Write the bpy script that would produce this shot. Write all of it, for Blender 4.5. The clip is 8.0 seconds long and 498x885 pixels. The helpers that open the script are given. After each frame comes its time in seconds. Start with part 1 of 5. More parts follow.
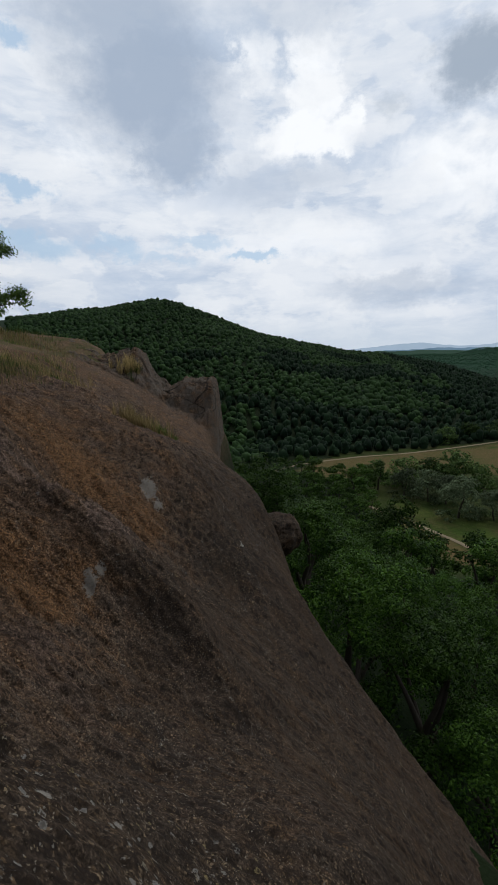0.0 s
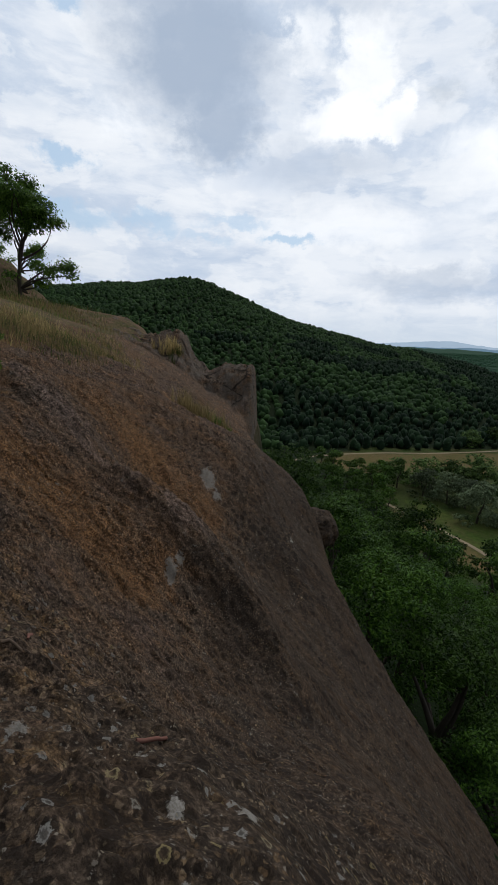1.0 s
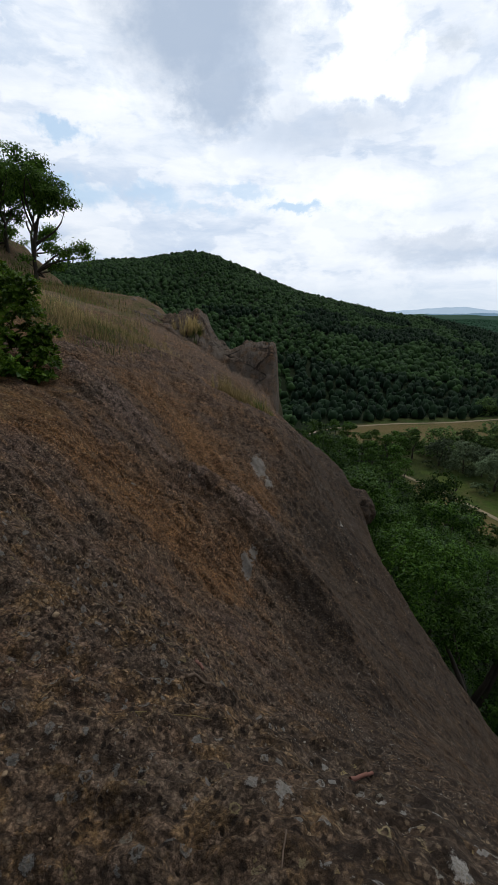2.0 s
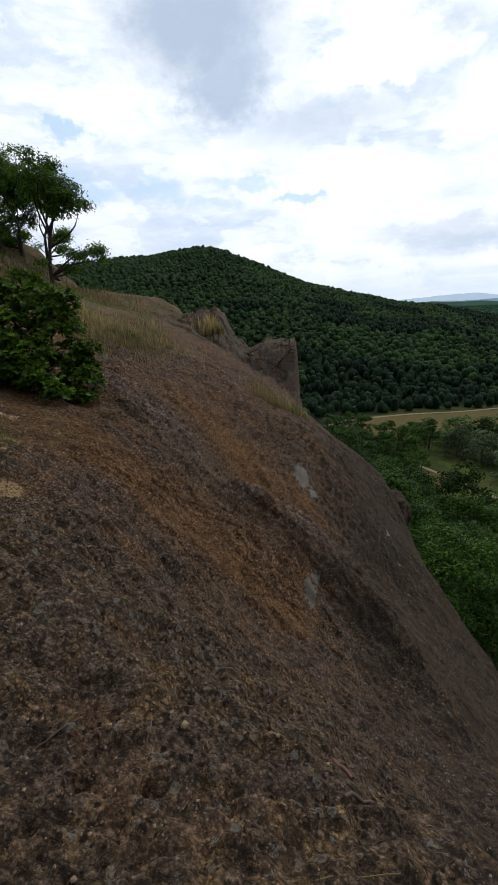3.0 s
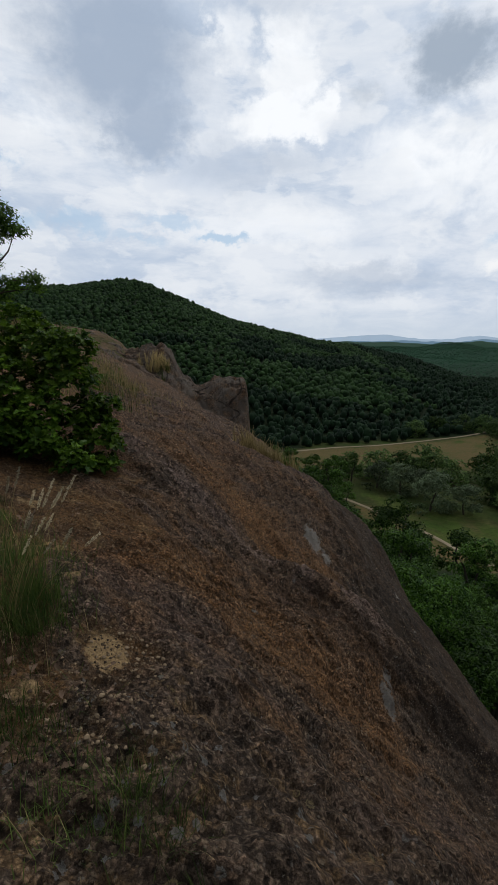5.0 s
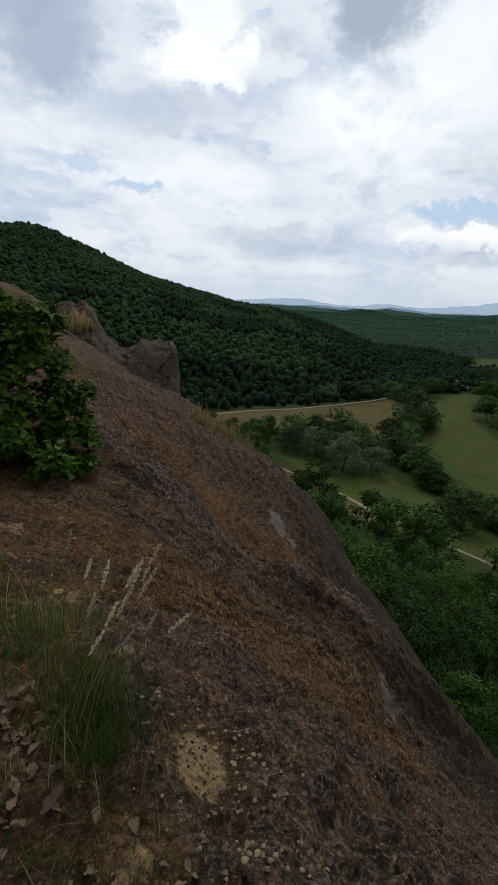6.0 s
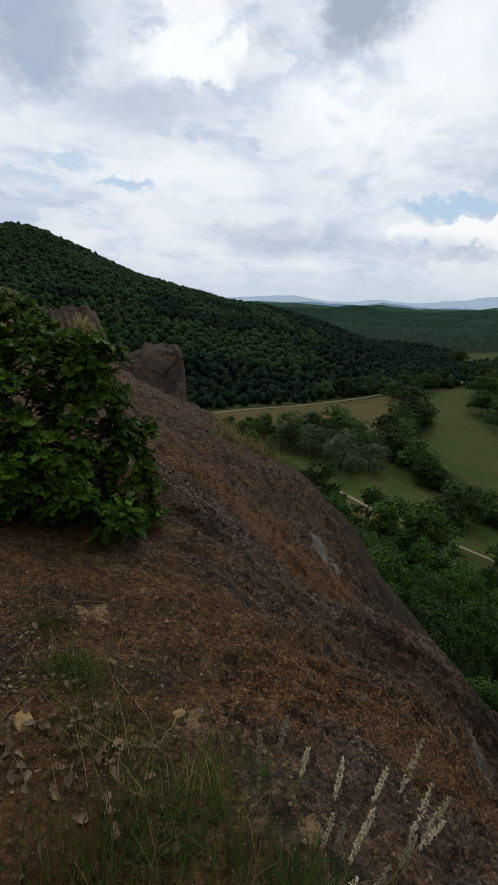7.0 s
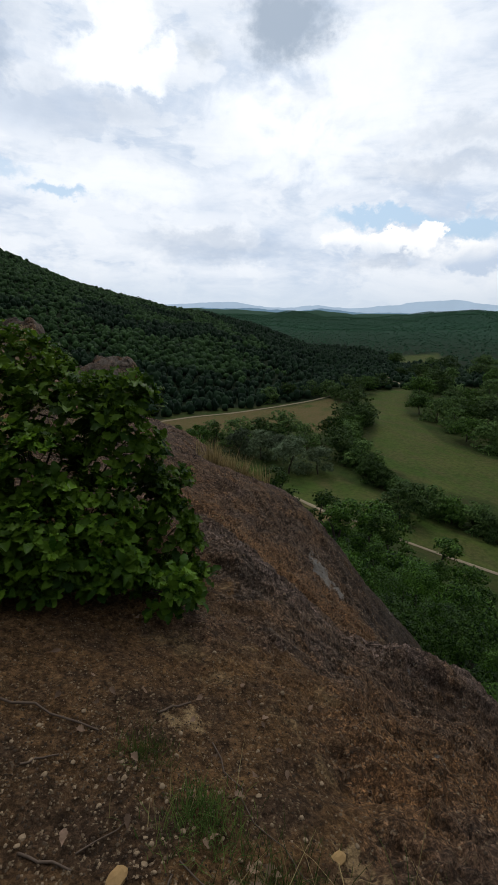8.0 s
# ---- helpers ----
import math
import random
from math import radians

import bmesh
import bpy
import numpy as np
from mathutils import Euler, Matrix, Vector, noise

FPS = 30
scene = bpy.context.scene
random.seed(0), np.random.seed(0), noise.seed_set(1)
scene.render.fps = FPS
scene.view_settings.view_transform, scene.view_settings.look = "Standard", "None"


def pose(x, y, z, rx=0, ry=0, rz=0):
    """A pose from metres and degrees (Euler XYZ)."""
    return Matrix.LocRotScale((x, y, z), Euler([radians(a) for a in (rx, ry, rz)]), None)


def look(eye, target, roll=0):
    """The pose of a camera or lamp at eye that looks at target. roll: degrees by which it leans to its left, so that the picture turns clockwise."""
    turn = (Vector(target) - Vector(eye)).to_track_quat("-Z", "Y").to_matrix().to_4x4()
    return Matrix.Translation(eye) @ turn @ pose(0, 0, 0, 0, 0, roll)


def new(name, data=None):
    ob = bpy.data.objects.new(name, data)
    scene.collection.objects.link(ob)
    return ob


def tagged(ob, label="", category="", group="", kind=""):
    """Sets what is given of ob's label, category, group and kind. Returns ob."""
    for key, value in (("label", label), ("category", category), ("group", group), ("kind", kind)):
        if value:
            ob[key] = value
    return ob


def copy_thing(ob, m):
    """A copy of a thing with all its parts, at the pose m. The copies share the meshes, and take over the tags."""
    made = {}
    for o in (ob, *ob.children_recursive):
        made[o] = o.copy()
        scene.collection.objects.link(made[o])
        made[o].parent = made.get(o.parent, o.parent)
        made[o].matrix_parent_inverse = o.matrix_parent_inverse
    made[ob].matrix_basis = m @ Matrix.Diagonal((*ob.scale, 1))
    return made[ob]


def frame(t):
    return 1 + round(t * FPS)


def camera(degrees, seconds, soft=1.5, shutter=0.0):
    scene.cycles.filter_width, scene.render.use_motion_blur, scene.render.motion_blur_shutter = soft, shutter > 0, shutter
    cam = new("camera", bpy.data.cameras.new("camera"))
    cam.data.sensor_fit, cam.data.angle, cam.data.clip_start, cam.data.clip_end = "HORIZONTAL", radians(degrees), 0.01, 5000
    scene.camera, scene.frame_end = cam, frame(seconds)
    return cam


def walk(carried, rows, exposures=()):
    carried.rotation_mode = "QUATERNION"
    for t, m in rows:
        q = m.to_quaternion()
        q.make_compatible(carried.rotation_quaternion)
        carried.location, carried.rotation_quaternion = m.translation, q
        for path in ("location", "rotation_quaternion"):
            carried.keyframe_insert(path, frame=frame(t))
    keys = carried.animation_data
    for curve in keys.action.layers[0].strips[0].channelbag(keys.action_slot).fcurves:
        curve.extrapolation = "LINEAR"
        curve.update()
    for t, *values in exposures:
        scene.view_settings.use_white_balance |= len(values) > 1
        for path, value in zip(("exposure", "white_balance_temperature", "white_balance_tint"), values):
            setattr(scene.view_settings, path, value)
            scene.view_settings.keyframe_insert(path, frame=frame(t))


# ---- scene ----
cam = camera(54.6, 8.0, 1.0)
PATH = [
    (0, (0.046, 0.35, 1.717), (0.0, 2.317, 1.357), -1.4),
    (0.5, (-0.36, 0.274, 1.831), (-0.419, 2.238, 1.455), 1.3),
    (1, (-0.752, 0.188, 1.965), (-0.875, 2.139, 1.544), 3.0),
    (1.5, (-1.14, 0.203, 2.061), (-1.213, 2.143, 1.577), -0.5),
    (1.7, (-1.291, 0.205, 2.106), (-1.435, 2.135, 1.599), 1.1),
    (2.8, (-1.971, 0.552, 2.287), (-2.187, 2.465, 1.745), -0.4),
    (3, (-2.075, 0.625, 2.342), (-2.291, 2.536, 1.794), -1.1),
    (3.5, (-2.435, 0.815, 2.418), (-2.668, 2.746, 1.951), -0.9),
    (4, (-2.772, 1.071, 2.441), (-2.924, 3.017, 2.006), -1.1),
    (4.2, (-2.915, 1.186, 2.47), (-2.969, 3.14, 2.049), -1.5),
    (5.3, (-3.753, 1.756, 2.536), (-3.553, 3.702, 2.122), 2.3),
    (5.5, (-3.891, 1.911, 2.551), (-3.579, 3.828, 2.078), 3.0),
    (6, (-4.241, 2.206, 2.695), (-3.8, 4.075, 2.139), 3.7),
    (6.5, (-4.525, 2.516, 2.795), (-4.022, 4.374, 2.252), 3.4),
    (7, (-4.792, 2.886, 2.857), (-4.33, 4.748, 2.293), 2.9),
    (7.5, (-5.111, 3.19, 2.918), (-4.563, 5.024, 2.34), 3.1),
    (8, (-5.38, 3.459, 2.995), (-4.704, 5.264, 2.465), 2.2),
]
EXPOSURES = [(0.0, -0.15), (1.0, -0.06), (1.5, 0.0), (3.0, 0.24), (3.5, 0.14), (4.0, 0.0), (5.5, -0.18), (6.0, -0.08), (6.5, -0.15), (7.0, -0.13), (7.5, -0.04), (8.0, 0.02)]
walk(cam, [(t, look(eye, target, roll)) for t, eye, target, roll in PATH], EXPOSURES)

# ---- light and sky ----
SUN_AZ, SUN_EL = radians(14), radians(52)
SUN_DIR = Vector((math.sin(SUN_AZ) * math.cos(SUN_EL), math.cos(SUN_AZ) * math.cos(SUN_EL), math.sin(SUN_EL)))


class Nodes:
    """Short names for building node trees."""

    def __init__(self, tree):
        self.tree = tree
        tree.nodes.clear()

    def add(self, kind, **props):
        node = self.tree.nodes.new(kind)
        for key, value in props.items():
            setattr(node, key, value)
        return node

    def put(self, socket, value):
        if isinstance(value, bpy.types.NodeSocket):
            self.tree.links.new(value, socket)
        elif value is not None:
            socket.default_value = value

    def math(self, op, a, b=None, c=None, clamp=False):
        node = self.add("ShaderNodeMath", operation=op, use_clamp=clamp)
        for socket, value in zip(node.inputs, (a, b, c)):
            self.put(socket, value)
        return node.outputs[0]

    def vec(self, op, a, b=None):
        node = self.add("ShaderNodeVectorMath", operation=op)
        self.put(node.inputs[0], a)
        if b is not None:
            self.put(node.inputs[3] if op == "SCALE" else node.inputs[1], b)
        return node.outputs["Value"] if op in ("DOT_PRODUCT", "LENGTH") else node.outputs[0]

    def step(self, value, lo, hi, out0=0.0, out1=1.0):
        node = self.add("ShaderNodeMapRange", interpolation_type="SMOOTHSTEP")
        for socket, v in zip(node.inputs, (value, lo, hi, out0, out1)):
            self.put(socket, v)
        return node.outputs[0]

    def noise(self, where, scale, detail=4.0, rough=0.55, distort=0.0):
        node = self.add("ShaderNodeTexNoise")
        for name, v in (("Vector", where), ("Scale", scale), ("Detail", detail), ("Roughness", rough), ("Distortion", distort)):
            self.put(node.inputs[name], v)
        return node.outputs["Fac"]

    def cells(self, where, scale, feature="F1", out="Distance", random=1.0):
        node = self.add("ShaderNodeTexVoronoi", feature=feature)
        for name, v in (("Vector", where), ("Scale", scale), ("Randomness", random)):
            self.put(node.inputs[name], v)
        return node.outputs[out]

    def mix(self, fac, a, b, kind="MIX"):
        node = self.add("ShaderNodeMix", data_type="RGBA", blend_type=kind)
        for socket, v in ((node.inputs[0], fac), (node.inputs[6], a), (node.inputs[7], b)):
            self.put(socket, (*v, 1.0) if isinstance(v, tuple) and len(v) == 3 else v)
        return node.outputs[2]

    def stretch(self, where, scale, turn=(0, 0, 0)):
        node = self.add("ShaderNodeMapping")
        self.put(node.inputs[0], where)
        node.inputs["Scale"].default_value = scale
        node.inputs["Rotation"].default_value = [radians(v) for v in turn]
        return node.outputs[0]


def toward(az, el):
    a, e = radians(az), radians(el)
    return (math.sin(a) * math.cos(e), math.cos(a) * math.cos(e), math.sin(e))


def make_world():
    """A summer sky with a bright broken veil of cloud, a few grey and blue places, and the sun behind the veil."""
    world = bpy.data.worlds.new("sky")
    scene.world = world
    world.use_nodes = True
    n = Nodes(world.node_tree)
    way = n.add("ShaderNodeTexCoord").outputs["Generated"]
    sky = n.add("ShaderNodeTexSky", sky_type="NISHITA", sun_disc=False, sun_elevation=SUN_EL, sun_rotation=SUN_AZ, air_density=1.0, dust_density=2.0)
    blue = n.mix(0.75, n.vec("SCALE", sky.outputs[0], 0.10), (0.50, 0.69, 0.90))
    sep = n.add("ShaderNodeSeparateXYZ")
    n.put(sep.inputs[0], way)
    # bearing and height in degrees
    az = n.math("MULTIPLY", n.math("ARCTAN2", sep.outputs[0], sep.outputs[1]), 57.2958)
    el = n.math("MULTIPLY", n.math("ARCSINE", sep.outputs[2]), 57.2958)
    flat = n.add("ShaderNodeCombineXYZ")
    n.put(flat.inputs[0], az)
    n.put(flat.inputs[1], el)
    flat = flat.outputs[0]
    warp = n.add("ShaderNodeTexNoise")
    n.put(warp.inputs["Vector"], n.vec("SCALE", way, 11.0))
    warp.inputs["Scale"].default_value, warp.inputs["Detail"].default_value, warp.inputs["Roughness"].default_value = 1.0, 6.0, 0.62
    bent = n.vec("ADD", flat, n.vec("MULTIPLY", n.vec("SUBTRACT", warp.outputs["Color"], (0.5, 0.5, 0.5)), (9.0, 6.0, 0.0)))
    curl = n.add("ShaderNodeTexNoise")
    n.put(curl.inputs["Vector"], n.stretch(way, (1.0, 1.0, 1.5)))
    curl.inputs["Scale"].default_value, curl.inputs["Detail"].default_value, curl.inputs["Roughness"].default_value = 34.0, 5.0, 0.65
    bent = n.vec("ADD", bent, n.vec("MULTIPLY", n.vec("SUBTRACT", curl.outputs["Color"], (0.5, 0.5, 0.5)), (3.6, 2.4, 0.0)))

    def patch(a, e, ra, re, soft=0.6, strength=1.0):
        off = n.vec("MULTIPLY", n.vec("SUBTRACT", bent, (a, e, 0.0)), (1 / ra, 1 / re, 0.0))
        return n.math("MULTIPLY", n.step(n.vec("LENGTH", off), 1.0 + soft, 1.0 - soft), strength)

    def most(*masks):
        out = masks[0]
        for m in masks[1:]:
            out = n.math("MAXIMUM", out, m)
        return out

    puffs = n.noise(way, 6.5, 7.0, 0.58, 0.3)
    streaks = n.noise(n.stretch(way, (1.0, 1.0, 3.4)), 4.6, 7.0, 0.62, 0.3)
    broad = n.noise(n.stretch(way, (1.0, 1.0, 2.2)), 2.4, 4.0, 0.5)
    white = n.mix(n.step(streaks, 0.34, 0.64), (0.58, 0.68, 0.83), (0.86, 0.91, 0.985))
    white = n.mix(n.math("MULTIPLY", n.step(broad, 0.48, 0.70), 0.5), white, (0.54, 0.65, 0.82))
    bright = most(patch(6.2, 26.5, 2.6, 4.2, 0.35), patch(5.2, 21.9, 4.5, 1.7, 0.4), patch(9.2, 21.6, 1.8, 1.8, 0.35), patch(0.3, 28.3, 2.2, 2.4, 0.4, 0.8), patch(24, 19, 9, 4.5, 0.7), patch(25, 14, 8, 1.5, 0.8, 0.7), patch(-16.5, 21, 4.5, 2.6, 0.5, 0.9), patch(7, 12, 9, 1.6, 0.7, 0.6), patch(31, 22, 7, 5, 0.7, 0.8))
    white = n.mix(n.math("MULTIPLY", bright, n.step(puffs, 0.32, 0.52)), white, (1.06, 1.09, 1.13))
    # crisp heads of small clouds
    crisp = n.step(n.noise(n.stretch(way, (1.0, 1.0, 1.9)), 9.0, 9.0, 0.58, 0.3), 0.49, 0.57)
    white = n.mix(n.math("MULTIPLY", crisp, 0.42), white, (0.97, 1.0, 1.04))
    # grey undersides
    grey = most(patch(-11.5, 26, 8.0, 5.8, 0.5, 0.95), patch(-13.5, 31.5, 8, 4.5, 0.6, 0.85), patch(-8.4, 20.6, 4.2, 3.2, 0.5, 0.85), patch(2, 17.6, 7, 1.8, 0.8, 0.4), patch(15, 7, 6, 1.2, 0.7, 0.5), patch(39.6, 14, 6.5, 1.1, 0.9, 0.5), patch(41, 17, 5, 1.2, 0.9, 0.4), patch(35, 5.6, 3.6, 0.8, 0.9, 0.5), patch(17, 6.4, 8, 1.0, 0.8, 0.35), patch(3, 32, 6, 3, 0.7, 0.4))
    white = n.mix(n.math("MULTIPLY", grey, n.step(puffs, 0.25, 0.55, 0.55, 1.0)), white, (0.41, 0.50, 0.64))
    white = n.mix(patch(22.4, 25.6, 3.9, 2.5, 0.5, 0.95), white, (0.40, 0.48, 0.59))
    white = n.mix(patch(14.6, 22.9, 1.4, 0.9, 0.9, 0.45), white, (0.46, 0.54, 0.64))
    # heaped cloud low in the distance
    heap = most(patch(38.6, 8.2, 1.9, 1.7, 0.12), patch(34.6, 7.4, 2.6, 1.2, 0.16), patch(30.6, 7.4, 2.6, 1.0, 0.25, 0.85), patch(43.6, 5.8, 3.2, 1.5, 0.22), patch(36.8, 6.8, 3.6, 1.2, 0.25))
    # blue gaps
    gaps = most(patch(34.3, 9.8, 6.0, 0.9, 0.4), patch(42.6, 8.8, 3.4, 1.3, 0.35), patch(-23.6, 28.5, 1.9, 0.9, 0.5, 0.9), patch(-24.6, 16.9, 2.6, 0.8, 0.5, 0.9), patch(-23.5, 11.5, 4.0, 1.2, 0.6, 0.85), patch(-15.5, 11.4, 3.0, 0.9, 0.6, 0.75), patch(-0.2, 10.5, 2.6, 0.7, 0.45, 0.9), patch(-6.3, 12.2, 3.2, 0.6, 0.6, 0.65), patch(-9.6, 10.6, 2.4, 0.5, 0.6, 0.5))
    colour = n.mix(gaps, white, blue)
    colour = n.mix(heap, colour, n.mix(n.step(n.math("ADD", el, n.math("MULTIPLY", n.math("SUBTRACT", puffs, 0.5), 5.0)), 5.4, 7.6), (0.58, 0.68, 0.83), (1.04, 1.05, 1.06)))
    colour = n.mix(n.step(el, 5.0, 0.0, 0.0, 0.8), colour, (0.66, 0.75, 0.86))
    # sky dimmed away from the veiled sun, to a twentieth, to darken the land
    glow = n.step(n.vec("DOT_PRODUCT", way, tuple(SUN_DIR)), -0.35, 0.75, 0.05, 1.0)
    back = n.add("ShaderNodeBackground")
    n.put(back.inputs[0], n.vec("SCALE", colour, glow))
    n.put(n.add("ShaderNodeOutputWorld").inputs[0], back.outputs[0])


make_world()
sun = new("sun", bpy.data.lights.new("sun", "SUN"))
sun.data.energy, sun.data.angle, sun.data.color = 1.0, radians(16), (1.0, 0.96, 0.9)
sun.matrix_world = look(SUN_DIR * 100, (0, 0, 0))


# ---- materials ----
def material(name, rough=0.9, spec=0.12):
    mat = bpy.data.materials.new(name)
    mat.use_nodes = True
    n = Nodes(mat.node_tree)
    out, bsdf = n.add("ShaderNodeOutputMaterial"), n.add("ShaderNodeBsdfPrincipled")
    n.put(out.inputs[0], bsdf.outputs[0])
    bsdf.inputs["Roughness"].default_value = rough
    bsdf.inputs["Specular IOR Level"].default_value = spec
    return mat, n, bsdf


def bump(n, bsdf, height, strength, distance):
    node = n.add("ShaderNodeBump")
    n.put(node.inputs["Strength"], strength)
    node.inputs["Distance"].default_value = distance
    n.put(node.inputs["Height"], height)
    n.put(bsdf.inputs["Normal"], node.outputs[0])


def place(n):
    return n.add("ShaderNodeNewGeometry").outputs["Position"]


def rock_material():
    """Brown conglomerate: stones in a grainy matrix, dirt, crust, black growth, lichen and trodden earth."""
    mat, n, b = material("conglomerate", 0.95, 0.08)
    p = place(n)

    def attribute(name):
        split = n.add("ShaderNodeSeparateColor")
        n.put(split.inputs[0], n.add("ShaderNodeAttribute", attribute_name=name).outputs["Color"])
        return split.outputs

    def times(*values):
        out = values[0]
        for v in values[1:]:
            out = n.math("MULTIPLY", out, v)
        return out

    def frayed(mask, by, amount, lo, hi):
        return n.step(n.math("ADD", mask, n.math("MULTIPLY", n.math("SUBTRACT", by, 0.5), amount)), lo, hi)

    ochre, crust, soil = attribute("cover")
    pale, block, grown = attribute("marks")
    run = n.stretch(p, (0.58, 1.0, 0.66), (0, 0, 10))
    bend = n.add("ShaderNodeTexNoise")
    n.put(bend.inputs["Vector"], p)
    bend.inputs["Scale"].default_value, bend.inputs["Detail"].default_value, bend.inputs["Roughness"].default_value = 34.0, 6.0, 0.75
    bend = n.vec("SCALE", n.vec("SUBTRACT", bend.outputs["Color"], (0.5, 0.5, 0.5)), 0.030)
    big, mid, grit = n.noise(p, 0.6, 4.0), n.noise(run, 3.6, 7.0, 0.66), n.noise(p, 150.0, 4.0, 0.7)
    even = n.step(grown, 0.1, 0.7)
    fine = n.math("ADD", n.math("MULTIPLY", n.noise(n.stretch(p, (0.9, 1.0, 0.94), (0, 0, 10)), 50.0, 6.0, 0.72), n.math("SUBTRACT", 1.0, even)), n.math("MULTIPLY", n.noise(p, 36.0, 6.0, 0.74), even))

    def grains(scale, shift, where):
        node = n.add("ShaderNodeTexVoronoi")
        n.put(node.inputs["Vector"], n.vec("ADD", n.vec("ADD", where, n.vec("SCALE", bend, 0.35) if where == run else bend), shift))
        node.inputs["Scale"].default_value = scale
        tone = n.add("ShaderNodeSeparateColor")
        n.put(tone.inputs[0], node.outputs["Color"])
        return node.outputs["Distance"], tone.outputs

    stone_d, stone = grains(46.0, (0.0, 0.0, 0.0), n.stretch(p, (0.85, 1.0, 0.9), (0, 0, 10)))
    grain_d, grain = grains(85.0, (3.0, 1.0, 2.0), p)
    # some places are smooth, others coarse
    coarse = n.step(n.noise(p, 1.5, 5.0, 0.65), 0.40, 0.60, 0.25, 1.0)
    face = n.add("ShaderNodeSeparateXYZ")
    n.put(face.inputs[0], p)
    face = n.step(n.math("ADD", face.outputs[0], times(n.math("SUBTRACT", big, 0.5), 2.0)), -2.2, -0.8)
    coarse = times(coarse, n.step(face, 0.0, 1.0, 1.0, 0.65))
    spot_d, spot = grains(30.0, (5.0, 7.0, 1.0), p)
    # weathered skin, grey-brown to red-brown
    colour = n.mix(n.step(big, 0.38, 0.62), (0.122, 0.101, 0.084), (0.142, 0.104, 0.076))
    colour = n.mix(n.step(mid, 0.42, 0.66), colour, (0.190, 0.124, 0.074))
    # red-ochre dirt in the hollows, lilac-grey crust on the ledge
    dirt = n.mix(n.step(mid, 0.36, 0.62), (0.270, 0.150, 0.056), (0.175, 0.100, 0.046))
    colour = n.mix(times(frayed(ochre, mid, 1.6, 0.20, 0.95), 0.68), colour, dirt)
    colour = n.mix(times(frayed(crust, fine, 2.2, 0.35, 0.95), 0.7), colour, (0.225, 0.190, 0.182))
    # dull lilac-grey weathering in broad patches
    dull = n.step(n.noise(n.vec("ADD", run, (4.0, 1.0, 6.0)), 1.6, 6.0, 0.7), 0.50, 0.60)
    colour = n.mix(times(dull, n.math("SUBTRACT", 1.0, times(ochre, 0.8)), 0.65), colour, (0.118, 0.094, 0.086))
    # overgrown part: duller matrix with soft yellowish patches
    old = n.mix(n.step(n.noise(n.vec("ADD", p, (2.0, 5.0, 1.0)), 5.5, 6.0, 0.7), 0.50, 0.60), (0.122, 0.100, 0.080), (0.205, 0.146, 0.076))
    old = n.mix(times(n.step(n.noise(p, 2.0, 5.0, 0.7), 0.52, 0.64), 0.8), old, (0.160, 0.105, 0.070))
    colour = n.mix(times(frayed(grown, mid, 2.2, 0.20, 0.95), 0.72), colour, old)
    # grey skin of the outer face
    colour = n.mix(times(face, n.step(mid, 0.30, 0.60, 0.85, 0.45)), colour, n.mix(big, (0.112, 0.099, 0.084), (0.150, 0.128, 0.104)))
    # grain, and single stones
    colour = n.vec("MULTIPLY", colour, (1.26, 1.09, 0.95))
    # outer face: darker skin, with its shade painted in, down to a third
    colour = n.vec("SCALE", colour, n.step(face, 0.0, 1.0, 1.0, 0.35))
    colour = n.vec("SCALE", colour, n.step(n.noise(n.stretch(p, (0.75, 1.0, 0.8)), 15.0, 7.0, 0.78), 0.38, 0.62, 0.62, 1.36))
    colour = n.mix(coarse, colour, n.vec("SCALE", colour, n.step(stone[1], 0.0, 1.0, 0.60, 1.40)))
    colour = n.mix(times(n.step(stone_d, 0.48, 0.62), coarse, 0.5), colour, (0.030, 0.022, 0.016))
    colour = n.vec("SCALE", colour, n.step(fine, 0.32, 0.68, 0.42, 1.52))
    colour = n.vec("SCALE", colour, n.step(grain[0], 0.0, 1.0, 0.66, 1.32))
    lump = n.step(stone_d, 0.50, 0.36)
    colour = n.mix(times(lump, n.step(stone[0], 0.76, 0.84), coarse, 0.7), colour, n.mix(stone[1], (0.17, 0.13, 0.10), (0.47, 0.34, 0.21)))
    # grains of ochre stone bared in bands down the outer face
    bared = times(face, n.step(n.noise(n.stretch(p, (0.5, 1.0, 0.5)), 2.4, 6.0, 0.7), 0.52, 0.60), n.step(stone[0], 0.45, 0.55), lump)
    colour = n.mix(times(bared, 0.8), colour, n.mix(stone[1], (0.115, 0.070, 0.036), (0.190, 0.125, 0.068)))
    # black growth in round blots and ragged crusts
    ragged = n.step(n.noise(n.vec("ADD", run, (7.1, 2.3, 4.4)), 13.0, 8.0, 0.78), 0.525, 0.570)
    ragged = times(ragged, n.step(n.noise(p, 1.1, 4.0, 0.6), 0.36, 0.62, 0.25, 1.0), n.math("SUBTRACT", 1.0, times(ochre, 0.5)))
    # dark band under the ledge: crust, with the shade there painted in
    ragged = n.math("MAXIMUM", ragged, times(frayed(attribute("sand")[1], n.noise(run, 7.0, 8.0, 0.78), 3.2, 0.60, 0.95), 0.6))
    # dark runs and blots down the outer face
    runs = n.step(n.noise(n.stretch(p, (1.0, 1.0, 0.22)), 2.6, 7.0, 0.7), 0.50, 0.62)
    ragged = n.math("MAXIMUM", ragged, times(runs, face, n.step(fine, 0.35, 0.6), 0.75))
    blot = times(n.step(n.math("ADD", spot_d, times(n.math("SUBTRACT", fine, 0.5), 0.5)), 0.46, 0.24), n.step(spot[0], 0.46, 0.60))
